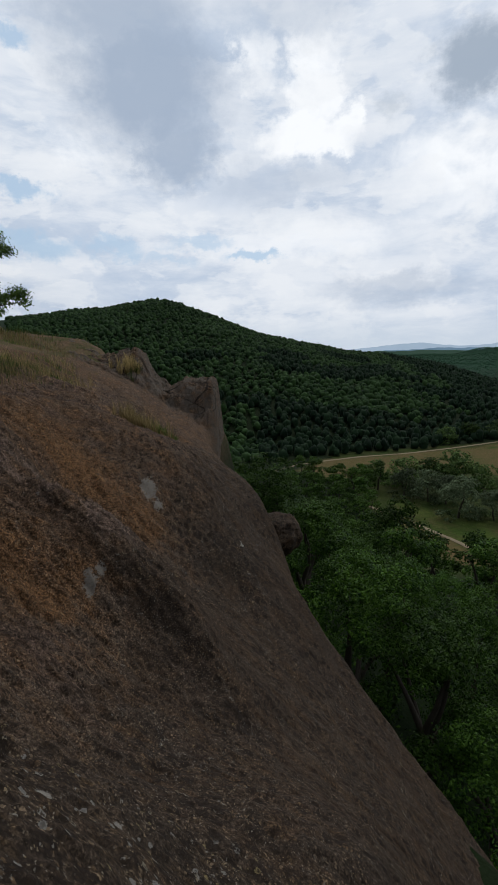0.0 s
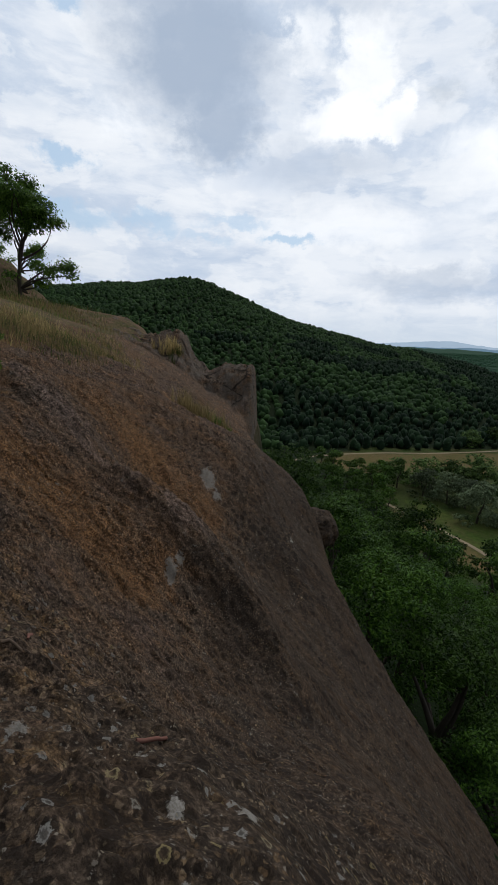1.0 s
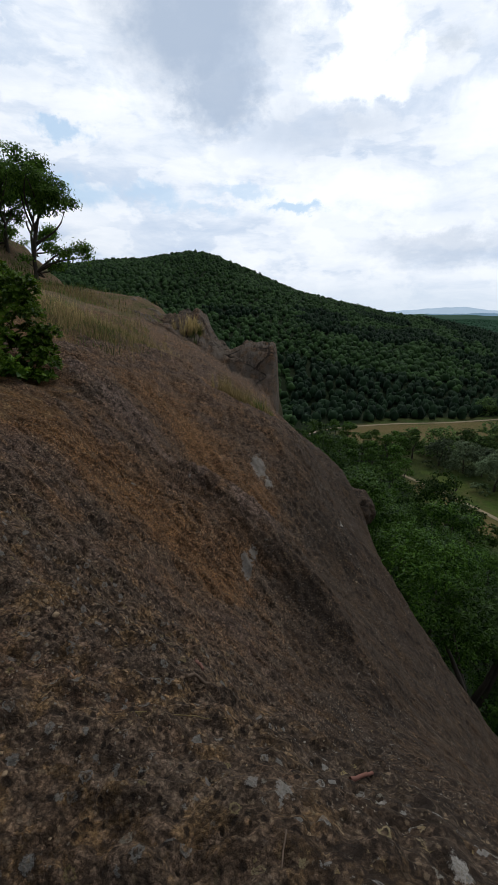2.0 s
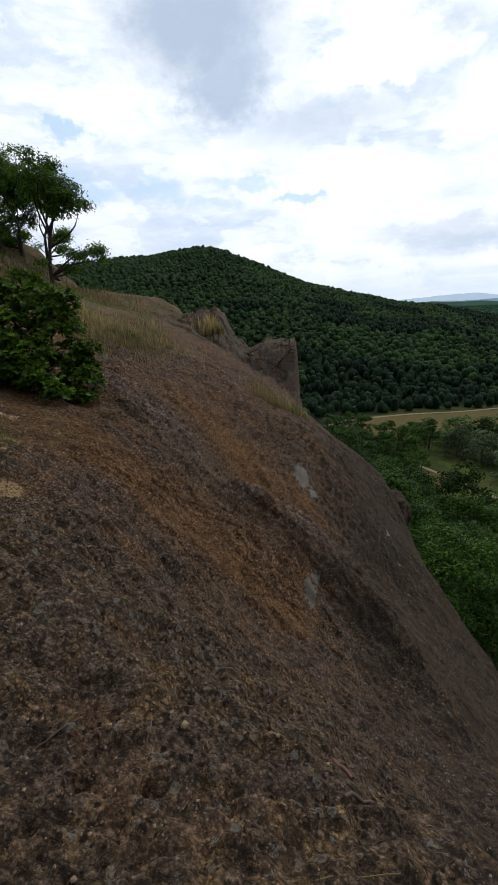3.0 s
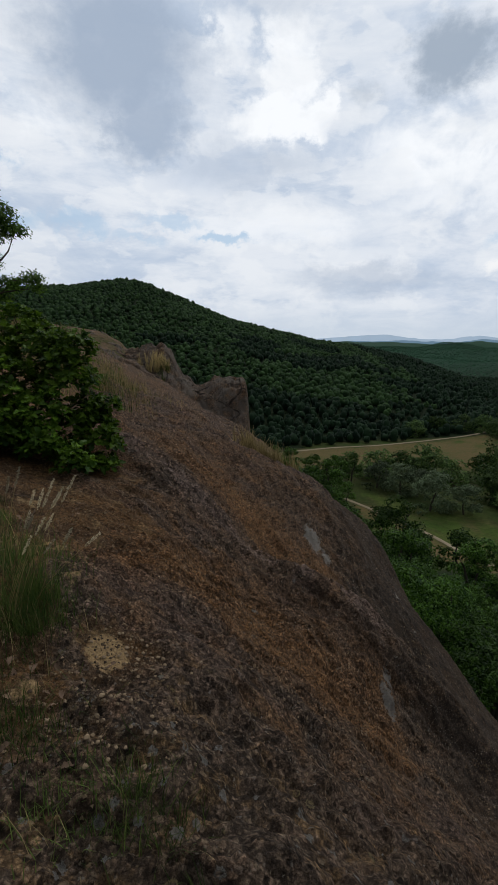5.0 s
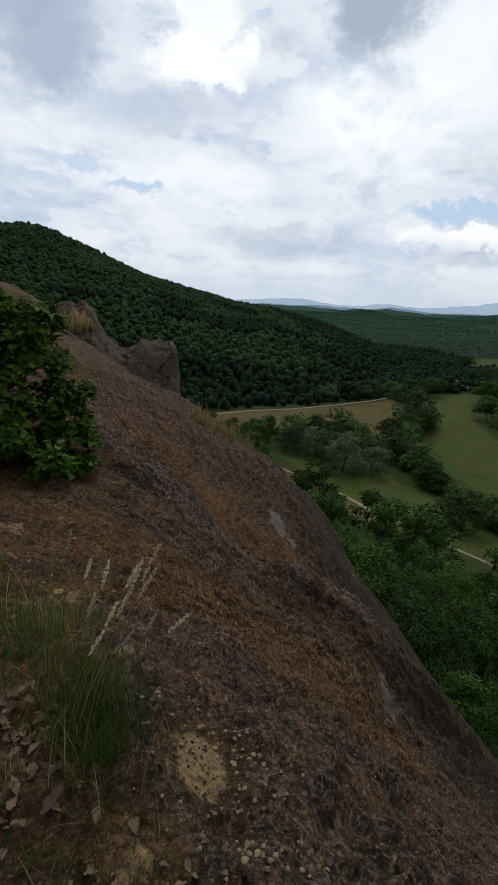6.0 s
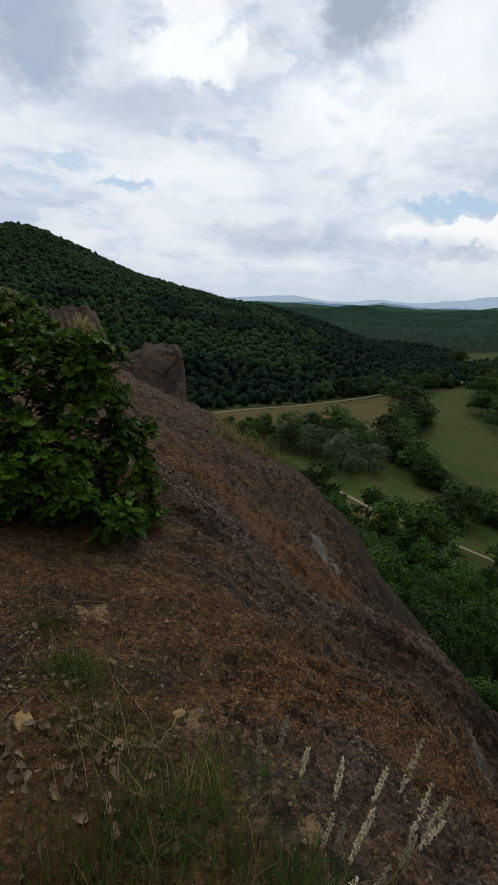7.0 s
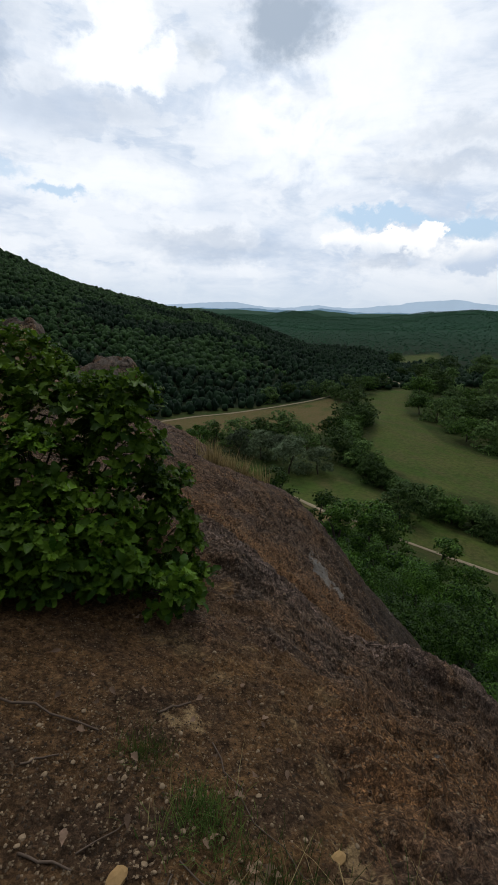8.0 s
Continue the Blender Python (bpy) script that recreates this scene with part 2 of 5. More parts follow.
    blot = times(blot, n.step(grown, 0.0, 0.8, 0.30, 1.0), n.step(n.noise(p, 2.6, 4.0, 0.6), 0.34, 0.52))
    # round black lichens a hand wide on the smooth outer face
    wide_d, wide = grains(8.5, (2.0, 6.0, 3.0), n.stretch(p, (1.0, 1.0, 0.8)))
    wide_d = n.math("ADD", wide_d, times(n.math("SUBTRACT", n.noise(p, 26.0, 7.0, 0.78), 0.5), 0.9))
    disc = times(n.step(wide_d, 0.50, 0.40), n.step(wide[0], 0.40, 0.46), n.step(face, 0.1, 0.7, 0.2, 0.9), n.step(n.noise(p, 0.9, 4.0, 0.6), 0.38, 0.52))
    dark = n.math("MAXIMUM", n.math("MAXIMUM", times(ragged, 0.9), blot), disc)
    # pits at random stones, their shade put into the colour
    pit = times(n.step(stone[2], 0.20, 0.10), n.step(stone_d, 0.55, 0.30))
    dark = n.math("MAXIMUM", dark, times(pit, 0.6))
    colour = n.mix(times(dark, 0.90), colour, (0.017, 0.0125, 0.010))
    colour = n.mix(times(n.step(grit, 0.55, 0.70), 0.55), colour, (0.022, 0.016, 0.012))
    colour = n.mix(times(n.step(grain_d, 0.46, 0.72), 0.45), colour, (0.022, 0.016, 0.012))
    # lichen: rosettes with bright rims, small flecks, ragged patches
    ring_d, ring = grains(17.0, (9.0, 4.0, 1.0), p)
    ring_d = n.math("ADD", ring_d, times(n.math("SUBTRACT", n.noise(p, 75.0, 5.0, 0.75), 0.5), 0.65))
    reach = n.step(ring[1], 0.0, 1.0, 0.08, 0.33)
    here = times(n.step(ring[0], 0.52, 0.58), frayed(grown, n.noise(p, 1.6, 5.0, 0.65), 2.4, 0.45, 0.85))
    rosette = times(n.step(n.math("SUBTRACT", ring_d, reach), 0.03, 0.0), here)
    inner = n.step(n.math("SUBTRACT", ring_d, times(reach, 0.62)), 0.06, -0.04, 0.0, 1.0)
    worn = times(inner, n.step(ring[2], 0.35, 0.55, 0.25, 0.95))
    colour = n.mix(times(rosette, n.math("SUBTRACT", 1.0, worn), 0.85), colour, n.mix(n.step(ring[2], 0.70, 0.85), n.mix(fine, (0.13, 0.122, 0.110), (0.29, 0.278, 0.252)), (0.21, 0.165, 0.080)))
    fleck = times(n.step(grain[1], 0.86, 0.93), n.step(grain_d, 0.50, 0.32), n.step(n.noise(p, 2.2, 4.0, 0.6), 0.42, 0.62, 0.1, 1.0))
    colour = n.mix(times(fleck, 0.8), colour, n.mix(grain[2], (0.30, 0.275, 0.240), (0.29, 0.215, 0.12)))
    patchy = n.step(n.noise(p, 1.0, 4.0, 0.6), 0.42, 0.60)
    spots = times(n.step(n.noise(n.vec("ADD", p, (1.7, 9.2, 3.1)), 15.0, 8.0, 0.78), 0.595, 0.635), patchy)
    colour = n.mix(times(spots, 0.65), colour, n.mix(n.step(mid, 0.42, 0.58), (0.32, 0.305, 0.275), (0.28, 0.205, 0.095)))
    ragged_edge = n.noise(p, 12.0, 9.0, 0.80)
    big_spots = times(frayed(pale, ragged_edge, 2.8, 0.50, 0.60), n.step(pale, 0.03, 0.2))
    colour = n.mix(times(big_spots, n.step(grit, 0.35, 0.62, 0.95, 0.55)), colour, n.mix(fine, (0.17, 0.155, 0.135), (0.37, 0.345, 0.305)))
    # grey skin and cracks of the far block; shade of its hollows painted in
    colour = n.mix(times(block, n.step(n.noise(p, 1.4, 6.0, 0.7), 0.36, 0.60), 0.75), colour, n.mix(fine, (0.075, 0.066, 0.058), (0.205, 0.180, 0.150)))
    hollow_shade = times(n.step(n.noise(n.stretch(p, (1.0, 1.0, 4.5)), 1.5, 6.0, 0.7), 0.60, 0.66), block)
    colour = n.mix(times(hollow_shade, 0.85), colour, (0.022, 0.018, 0.015))
    warp = n.vec("ADD", n.stretch(p, (0.8, 0.8, 1.5)), n.vec("SCALE", bend, 6.0))
    crack = times(n.step(n.cells(warp, 0.75, "DISTANCE_TO_EDGE"), 0.045, 0.012), block, n.step(n.noise(p, 0.9, 3.0), 0.42, 0.55))
    colour = n.mix(times(crack, 0.85), colour, (0.02, 0.016, 0.013))
    # trodden earth
    earth = n.mix(n.step(mid, 0.36, 0.66), (0.142, 0.078, 0.033), (0.070, 0.042, 0.024))
    earth = n.mix(times(n.step(n.noise(p, 2.4, 5.0, 0.7), 0.54, 0.64), 0.7), earth, (0.195, 0.128, 0.062))
    earth = n.vec("SCALE", earth, n.step(n.noise(p, 26.0, 7.0, 0.78), 0.32, 0.68, 0.40, 1.95))
    earth = n.vec("SCALE", earth, n.step(grain[0], 0.0, 1.0, 0.7, 1.3))
    earth = n.mix(times(n.step(grit, 0.53, 0.70), 0.6), earth, (0.030, 0.020, 0.013))
    earth = n.mix(times(n.step(grain_d, 0.5, 0.35), n.step(grain[1], 0.86, 0.93), 0.8), earth, (0.30, 0.22, 0.13))
    earth = n.mix(times(dark, 0.45), earth, (0.034, 0.024, 0.017))
    colour = n.mix(frayed(soil, n.noise(p, 5.0, 9.0, 0.78), 2.4, 0.25, 0.80), colour, earth)
    # bare sandy earth in a hollow
    sand = attribute("sand")[0]
    pale_earth = n.vec("SCALE", n.mix(mid, (0.46, 0.31, 0.15), (0.34, 0.225, 0.115)), n.step(n.noise(p, 60.0, 5.0, 0.7), 0.3, 0.7, 0.72, 1.25))
    sand = frayed(sand, n.noise(p, 18.0, 6.0, 0.7), 1.3, 0.35, 0.60)
    colour = n.mix(sand, colour, pale_earth)
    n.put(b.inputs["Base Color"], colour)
    h = n.math("ADD", times(fine, 0.9), times(n.step(stone_d, 0.70, 0.0), n.step(stone[0], 0.4, 0.9), 0.35))
    h = n.math("ADD", h, n.math("ADD", times(n.step(grain_d, 0.8, 0.0), 0.26), times(grit, 0.46)))
    h = n.math("ADD", n.math("SUBTRACT", h, times(dark, 0.30)), times(rosette, 0.12))
    bump(n, b, h, n.step(face, 0.0, 1.0, 1.0, 0.55), 0.034)
    return mat


def ground_material():
    """Soil and dry grass on the slopes, meadow in the valley, dark woodland floor elsewhere."""
    mat, n, b = material("land", 0.95, 0.05)
    p = place(n)
    attr = n.add("ShaderNodeAttribute", attribute_name="cover")
    split = n.add("ShaderNodeSeparateColor")
    n.put(split.inputs[0], attr.outputs["Color"])
    a, c = n.noise(p, 0.06, 5.0, 0.6), n.noise(p, 0.9, 5.0, 0.65)
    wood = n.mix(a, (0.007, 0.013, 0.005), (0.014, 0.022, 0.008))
    # distance haze tinted into the colour of the far woodland floor
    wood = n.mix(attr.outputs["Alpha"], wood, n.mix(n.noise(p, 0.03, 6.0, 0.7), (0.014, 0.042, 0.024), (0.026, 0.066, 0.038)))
    grass = n.mix(n.step(a, 0.35, 0.65), (0.046, 0.078, 0.014), (0.076, 0.090, 0.022))
    grass = n.mix(n.step(n.noise(n.stretch(p, (0.6, 0.25, 1.0), (0, 0, 35)), 0.35, 6.0, 0.7), 0.40, 0.65), grass, (0.078, 0.072, 0.026))
    grass = n.mix(n.math("MULTIPLY", n.step(c, 0.35, 0.7), 0.7), grass, (0.025, 0.042, 0.009))
    soil = n.mix(n.step(c, 0.40, 0.60), (0.120, 0.078, 0.048), (0.072, 0.064, 0.026))
    soil = n.vec("SCALE", soil, n.step(n.noise(p, 9.0, 6.0, 0.75), 0.3, 0.7, 0.5, 1.5))
    dry = n.mix(n.step(c, 0.3, 0.7), (0.120, 0.080, 0.036), (0.078, 0.074, 0.025))
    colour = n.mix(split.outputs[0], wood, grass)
    colour = n.mix(split.outputs[1], colour, soil)
    colour = n.mix(n.math("MULTIPLY", split.outputs[2], n.step(a, 0.25, 0.5)), colour, dry)
    n.put(b.inputs["Base Color"], colour)
    bump(n, b, n.noise(p, 3.0, 5.0, 0.7), 0.6, 0.3)
    return mat


def leaf_material(name, dark, light, gloss=0.5, clump=0.8, thin_share=0.36):
    """Leaves that vary one by one, clump by clump and plant by plant; some light comes through."""
    mat, n, b = material(name, gloss, 0.08)
    p = place(n)
    rnd = n.add("ShaderNodeNewGeometry").outputs["Random Per Island"]
    plant = n.add("ShaderNodeObjectInfo").outputs["Random"]
    tone = n.math("ADD", n.math("MULTIPLY", rnd, 0.5), n.math("MULTIPLY", n.noise(p, clump, 3.0), 0.7))
    colour = n.mix(n.step(tone, 0.25, 0.95), dark, light)
    colour = n.vec("SCALE", colour, n.step(plant, 0.0, 1.0, 0.62, 1.38))
    n.put(b.inputs["Base Color"], colour)
    thin = n.add("ShaderNodeBsdfTranslucent")
    n.put(thin.inputs[0], n.vec("SCALE", colour, 1.25))
    mix = n.add("ShaderNodeMixShader")
    mix.inputs[0].default_value = thin_share
    n.put(mix.inputs[1], b.outputs[0])
    n.put(mix.inputs[2], thin.outputs[0])
    n.put(mat.node_tree.nodes["Material Output"].inputs[0], mix.outputs[0])
    return mat


def bark_material():
    mat, n, b = material("bark", 0.95, 0.08)
    p = n.stretch(place(n), (1, 1, 0.25))
    f = n.noise(p, 30.0, 4.0, 0.7)
    n.put(b.inputs["Base Color"], n.mix(f, (0.03, 0.025, 0.02), (0.10, 0.085, 0.07)))
    bump(n, b, f, 0.9, 0.02)
    return mat


def haze_glow_material(name, colour):
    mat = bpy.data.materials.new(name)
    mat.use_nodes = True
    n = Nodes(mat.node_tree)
    # emission stands in for distance haze; the ranges take no light
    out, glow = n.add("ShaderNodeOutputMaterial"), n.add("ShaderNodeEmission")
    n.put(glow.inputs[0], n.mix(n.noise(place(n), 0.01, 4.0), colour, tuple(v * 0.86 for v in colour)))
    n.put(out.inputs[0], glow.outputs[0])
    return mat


def plain_material(name, light, dark, scale, rough=0.9, relief=0.01):
    """One colour that varies softly, with fine relief."""
    mat, n, b = material(name, rough, 0.1)
    f = n.noise(place(n), scale, 4.0, 0.65)
    n.put(b.inputs["Base Color"], n.mix(f, light, dark))
    bump(n, b, f, 0.7, relief)
    return mat


ROCK, LAND, BARK = rock_material(), ground_material(), bark_material()
DIRT = plain_material("track_dirt", (0.30, 0.24, 0.16), (0.15, 0.12, 0.075), 0.5, 0.95, 0.1)
# both ranges glow in the blue that haze would give them
BLUE_FAR, BLUE_NEAR = haze_glow_material("far_mountain_glow", (0.40, 0.52, 0.66)), haze_glow_material("near_mountain_glow", (0.16, 0.26, 0.36))
LEAF = leaf_material("oak_leaf", (0.007, 0.024, 0.004), (0.066, 0.134, 0.016), 0.5, 0.8, 0.2)
LEAF_OAK = leaf_material("hillside_oak_leaf", (0.018, 0.048, 0.008), (0.110, 0.200, 0.028), 0.6)
LEAF_MID = leaf_material("mid_leaf", (0.010, 0.028, 0.006), (0.070, 0.130, 0.021), 0.7, 0.8, 0.2)
LEAF_DARK = leaf_material("hill_leaf", (0.008, 0.021, 0.007), (0.032, 0.066, 0.019), 0.8, 0.33, 0.15)
# far leaves: haze of distance put into their blue-green colour
LEAF_FAR = leaf_material("haze_tinted_leaf", (0.024, 0.068, 0.038), (0.044, 0.108, 0.060), 0.9, 0.006, 0.15)
LEAF_GREY = leaf_material("willow_leaf", (0.040, 0.062, 0.030), (0.125, 0.160, 0.086), 0.7, 0.3, 0.2)
LEAF_NEAR = leaf_material("bush_leaf", (0.012, 0.042, 0.004), (0.135, 0.235, 0.020), 0.45)
GRASS = leaf_material("green_grass", (0.022, 0.050, 0.010), (0.115, 0.150, 0.036), 0.7, 6.0)
STRAW = leaf_material("dry_grass", (0.13, 0.100, 0.042), (0.38, 0.29, 0.135), 0.8)
SEED = leaf_material("seed_head", (0.42, 0.36, 0.24), (0.60, 0.53, 0.38), 0.8)
DRY_LEAF = leaf_material("dry_leaf", (0.075, 0.047, 0.030), (0.32, 0.215, 0.145), 0.8)
LEAF_PINE = leaf_material("pine_needle", (0.004, 0.012, 0.006), (0.015, 0.034, 0.014), 0.8, 0.33, 0.1)
RED_STEM = leaf_material("reddish_stem", (0.08, 0.03, 0.018), (0.19, 0.08, 0.045), 0.8)
LEAF_VALLEY = leaf_material("valley_leaf", (0.022, 0.050, 0.014), (0.105, 0.165, 0.044), 0.7, 0.3, 0.2)
STONE = plain_material("loose_stone", (0.32, 0.23, 0.14), (0.13, 0.09, 0.055), 60.0, 0.9, 0.004)
STICK = plain_material("dead_wood", (0.14, 0.10, 0.07), (0.055, 0.038, 0.028), 40.0, 0.85, 0.003)
PALE_WOOD = plain_material("weathered_wood", (0.42, 0.37, 0.30), (0.22, 0.18, 0.14), 50.0, 0.85, 0.003)
OCHRE_STONE = plain_material("ochre_stone", (0.36, 0.23, 0.10), (0.20, 0.12, 0.05), 45.0, 0.9, 0.004)
RED_STICK = plain_material("reddish_wood", (0.19, 0.085, 0.06), (0.10, 0.05, 0.04), 40.0, 0.8, 0.003)


def grit_material():
    mat, n, b = material("grit", 0.9, 0.08)
    rnd = n.add("ShaderNodeNewGeometry").outputs["Random Per Island"]
    n.put(b.inputs["Base Color"], n.mix(n.step(rnd, 0.2, 1.0), (0.05, 0.034, 0.022), (0.27, 0.19, 0.115)))
    return mat


GRIT = grit_material()


# ---- numeric helpers ----
def ease(v, lo, hi):
    u = np.clip((v - lo) / (hi - lo), 0, 1)
    return u * u * (3 - 2 * u)


def ramp(v, k):
    return k * np.logaddexp(0, v / k)


def lattice(ix, iy, seed):
    h = (ix * 374761393 + iy * 668265263 + seed * 974634777) & 0x7FFFFFFF
    h = ((h ^ (h >> 13)) * 1274126177) & 0x7FFFFFFF
    return ((h ^ (h >> 16)) & 0xFFFF) / 32767.5 - 1.0


def value_noise(x, y, seed=0):
    fx, fy = np.floor(x), np.floor(y)
    ix, iy = fx.astype(np.int64), fy.astype(np.int64)
    u, v = x - fx, y - fy
    u, v = u * u * u * (u * (u * 6 - 15) + 10), v * v * v * (v * (v * 6 - 15) + 10)
    a, b = lattice(ix, iy, seed), lattice(ix + 1, iy, seed)
    c, d = lattice(ix, iy + 1, seed), lattice(ix + 1, iy + 1, seed)
    return (a + (b - a) * u) * (1 - v) + (c + (d - c) * u) * v


def fbm(x, y, octaves=4, seed=0, rough=0.5):
    total, amp, norm = 0.0, 1.0, 0.0
    for i in range(octaves):
        total = total + amp * value_noise(x * 0.8 - y * 0.6 + 17.3 * i, x * 0.6 + y * 0.8 - 9.1 * i, seed + i)
        x, y = x * 2.03, y * 2.03
        norm += amp
        amp *= rough
    return total / norm


def mesh_object(name, verts, faces, mat, smooth=False):
    """One mesh object from an array of places and an array of faces with equal corner counts."""
    me = bpy.data.meshes.new(name)
    verts, faces = np.asarray(verts, np.float32), np.asarray(faces, np.int32)
    k = faces.shape[1]
    me.vertices.add(len(verts))
    me.vertices.foreach_set("co", verts.ravel())
    me.loops.add(faces.size)
    me.loops.foreach_set("vertex_index", faces.ravel())
    me.polygons.add(len(faces))
    me.polygons.foreach_set("loop_start", np.arange(0, faces.size, k, dtype=np.int32))
    me.polygons.foreach_set("use_smooth", np.full(len(faces), smooth))
    me.update(calc_edges=True)
    me.materials.append(mat)
    return new(name, me)


def grid_faces(rows, cols, wrap=False):
    i = np.arange(rows * cols).reshape(rows, cols)
    if wrap:
        i = np.concatenate([i, i[:, :1]], 1)
    return np.stack([i[:-1, :-1], i[:-1, 1:], i[1:, 1:], i[1:, :-1]], -1).reshape(-1, 4)


# ---- the shape of the land ----
# swells and hollows of the rock slope: x, y, reach, height
SWELLS = [
    (0.3, 0, 1.6, 3.35),
    (-1.2, 0.6, 1.2, 1.00),
    (-2.2, 1.8, 1.2, 0.84),
    (-3.3, 2.8, 1.2, 0.24),
    (0.9, 3, 1.5, 1.78),
    (-1.2, 2.6, 1.2, 0.45),
    (-2, 4.2, 1.2, 0.13),
    (-4.2, 1.2, 1.5, 0.44),
    (-4.3, 4, 1.3, 0.53),
    (-5.6, 3.4, 1.5, -0.12),
    (-3.4, 5.6, 1.2, -0.28),
    (-1.9, 5.5, 1, -0.29),
    (-0.3, 5.3, 1.4, 0.09),
    (1.8, 5.6, 1.6, 0.42),
    (-4.7, 7.2, 1.6, 0.30),
    (-2.6, 7.8, 1.4, -0.10),
    (-0.8, 8.2, 1.4, -0.13),
    (1.2, 9, 1.8, 0.17),
    (-3.6, 10.4, 1.7, 0.11),
    (-1.7, 10.8, 1.4, 0.83),
    (-0.9, 9.3, 0.9, 0.29),
    (0.2, 13, 1.8, 0.81),
    (-3, 13.2, 1.9, 0.41),
    (-6.5, 11.5, 2.2, -0.13),
    (-5.5, 17.5, 3.2, -1.02),
]
# lesser swells along the ledge and the brow
HUMPS = [
    (-1.77, 6.52, 0.75, 0.20),
    (0.46, 9.76, 1, 0.33),
    (-2.48, 11.88, 1, -0.42),
    (0.79, 12.25, 1, 0.43),
    (-2.4, 5.78, 0.75, 0.48),
    (-4.02, 5.74, 0.75, 0.23),
    (-0.69, 1.74, 0.75, 0.45),
    (-3.3, 6.7, 0.7, -0.06),
    (-1.2, 6.3, 0.7, 0.15),
    (-3.4, 9.2, 0.8, -0.18),
    (-2.9, 7.6, 0.7, -0.39),
]
EDGE_Y = (-6, 5.5, 7.6, 8.5, 9.3, 10.2, 11.2, 12.5, 14, 16, 20, 25, 34)
EDGE_X = (4.6, 4.46, 4.32, 2.99, 2.05, 0.92, 0.72, 0.02, -0.07, -0.84, -2.17, -2.4, -2.45)
# the skyline knoll, saddle and square block at the far end of the slope
KNOLL_X = (-40, -22, -19.5, -17.5, -12.5, -10.6, -9.1, -8.5, -7.8, -6.9, -6.5, -5.9, -5.2, -4.5, -4.1, -2.4)
KNOLL_Z = (14.0, 6.7, 5.0, 3.6, 3.1, 2.8, 2.05, 2.0, 2.2, 1.95, 1.5, 0.5, 0.1, 0.1, 0.32, 0.42)
VALLEY = -42.0


def edge_x(y):
    return (np.interp(y - 0.5, EDGE_Y, EDGE_X) + np.interp(y, EDGE_Y, EDGE_X) + np.interp(y + 0.5, EDGE_Y, EDGE_X)) / 3


def slope_height(x, y):
    """The bare slope over the valley: gentle above, then breaking into a steep face; a knoll and a block end it."""
    z = 0.10 - 0.50 * (x + 3) - 0.55 * ramp(x + 3, 0.5) - 0.27 * ramp(-(x + 7.2), 0.8)
    for cx, cy, reach, high in SWELLS + HUMPS:
        z = z + high * np.exp(-((x - cx) ** 2 + (y - cy) ** 2) / (2 * (0.75 * reach) ** 2))
    knoll = np.interp(x, KNOLL_X, KNOLL_Z)
    soft = np.interp(x, (-40, -22, -19.5, -17.5, -12.5, -9, -6, -4, -2.4, 0), (14.0, 6.7, 5.0, 3.6, 2.9, 1.7, 0.2, -1.2, -2.2, -4))
    far = soft + (knoll - soft) * ease(y + 0.35 * (x + 5), 25.2, 27.6)
    return z + (far - z) * ease(y, 14.5, 25)


def cliff_height(x, y):
    out = x - edge_x(y)
    z = slope_height(x, y) - (5.0 + 9.0 * ease(y, 21, 25)) * ramp(out, 0.15 - 0.09 * ease(y, 21, 25)) * ease(out, -0.5, 0.6 - 0.4 * ease(y, 21, 25))
    return z - 4.0 * ramp(y - 30.2 - 0.5 * np.maximum(0, -x - 9), 0.25)


def hill_height(x, y):
    """The wooded hill across the valley, its spur and the low hills behind."""
    rx = np.array([-900, -420, -250, -165, -128, -95, -30, 35, 100, 165, 225, 262])
    rh = np.array([46, 53, 59, 64, 68, 61, 35, 15, 3, -8, -20, -38])
    ry = np.array([760, 690, 640, 620, 600, 600, 600, 600, 600, 590, 560, 520])
    ridge_h = sum(np.interp(x + d, rx, rh) for d in (-30, -15, 0, 15, 30)) / 5
    ridge_y = np.interp(x, rx, ry)
    foot = np.interp(x, (-500, 0, 60, 110, 170, 240), (230, 225, 235, 262, 320, 400))
    up = np.clip((y - foot) / (ridge_y - foot), 0, 1)
    front = np.where(y < ridge_y, up ** 0.85 * (1.15 - 0.15 * up), np.exp(-((y - ridge_y) / 260) ** 2))
    near = VALLEY + (ridge_h - VALLEY) * front * (1 - ease(x, 215, 300))
    r, az = np.hypot(x, y), np.degrees(np.arctan2(x, y))
    rise = 45 + np.interp(az, (0, 20, 32, 40, 50, 70), (-16, -16, -16, -6, 10, 16)) + 34 * fbm(x / 330, y / 260, 3, 5)
    far = VALLEY + rise * ease(r, 480, 1500) * ease(az, 2, 16) * ease(-az, -150, -110)
    near = near + 4.0 * fbm(x / 70, y / 70, 4, 9) * ease(near, VALLEY + 2, VALLEY + 30)
    return np.maximum(near, far)


def land_height(x, y):
    """Ground under everything: the hillside the rock belongs to, the slope below the cliff, the valley, the hills."""
    over = np.maximum(x - edge_x(np.clip(y, -6, 34)) + 1.3, y - 29.6 - 0.6 * np.maximum(0, -x - 9))
    over = np.maximum(over, -y - 60)
    top = slope_height(np.clip(x, -70, 3), np.clip(y, -3, 31)) - 0.5 * ease(x, -9.5, -8.0)
    top = top + 0.2 * fbm(x / 4, y / 4, 3, 21) * ease(-x, 8.0, 11.0)
    low = VALLEY + 1.5 * ramp((28 - 0.55 * over) / 1.5, 4.0) + 0.4 * fbm(x / 19, y / 19, 3, 4) * ease(-over, -60, -40)
    low = np.maximum(low, hill_height(x, y))
    return top + (low - top) * ease(over, 0.3, 4.5)


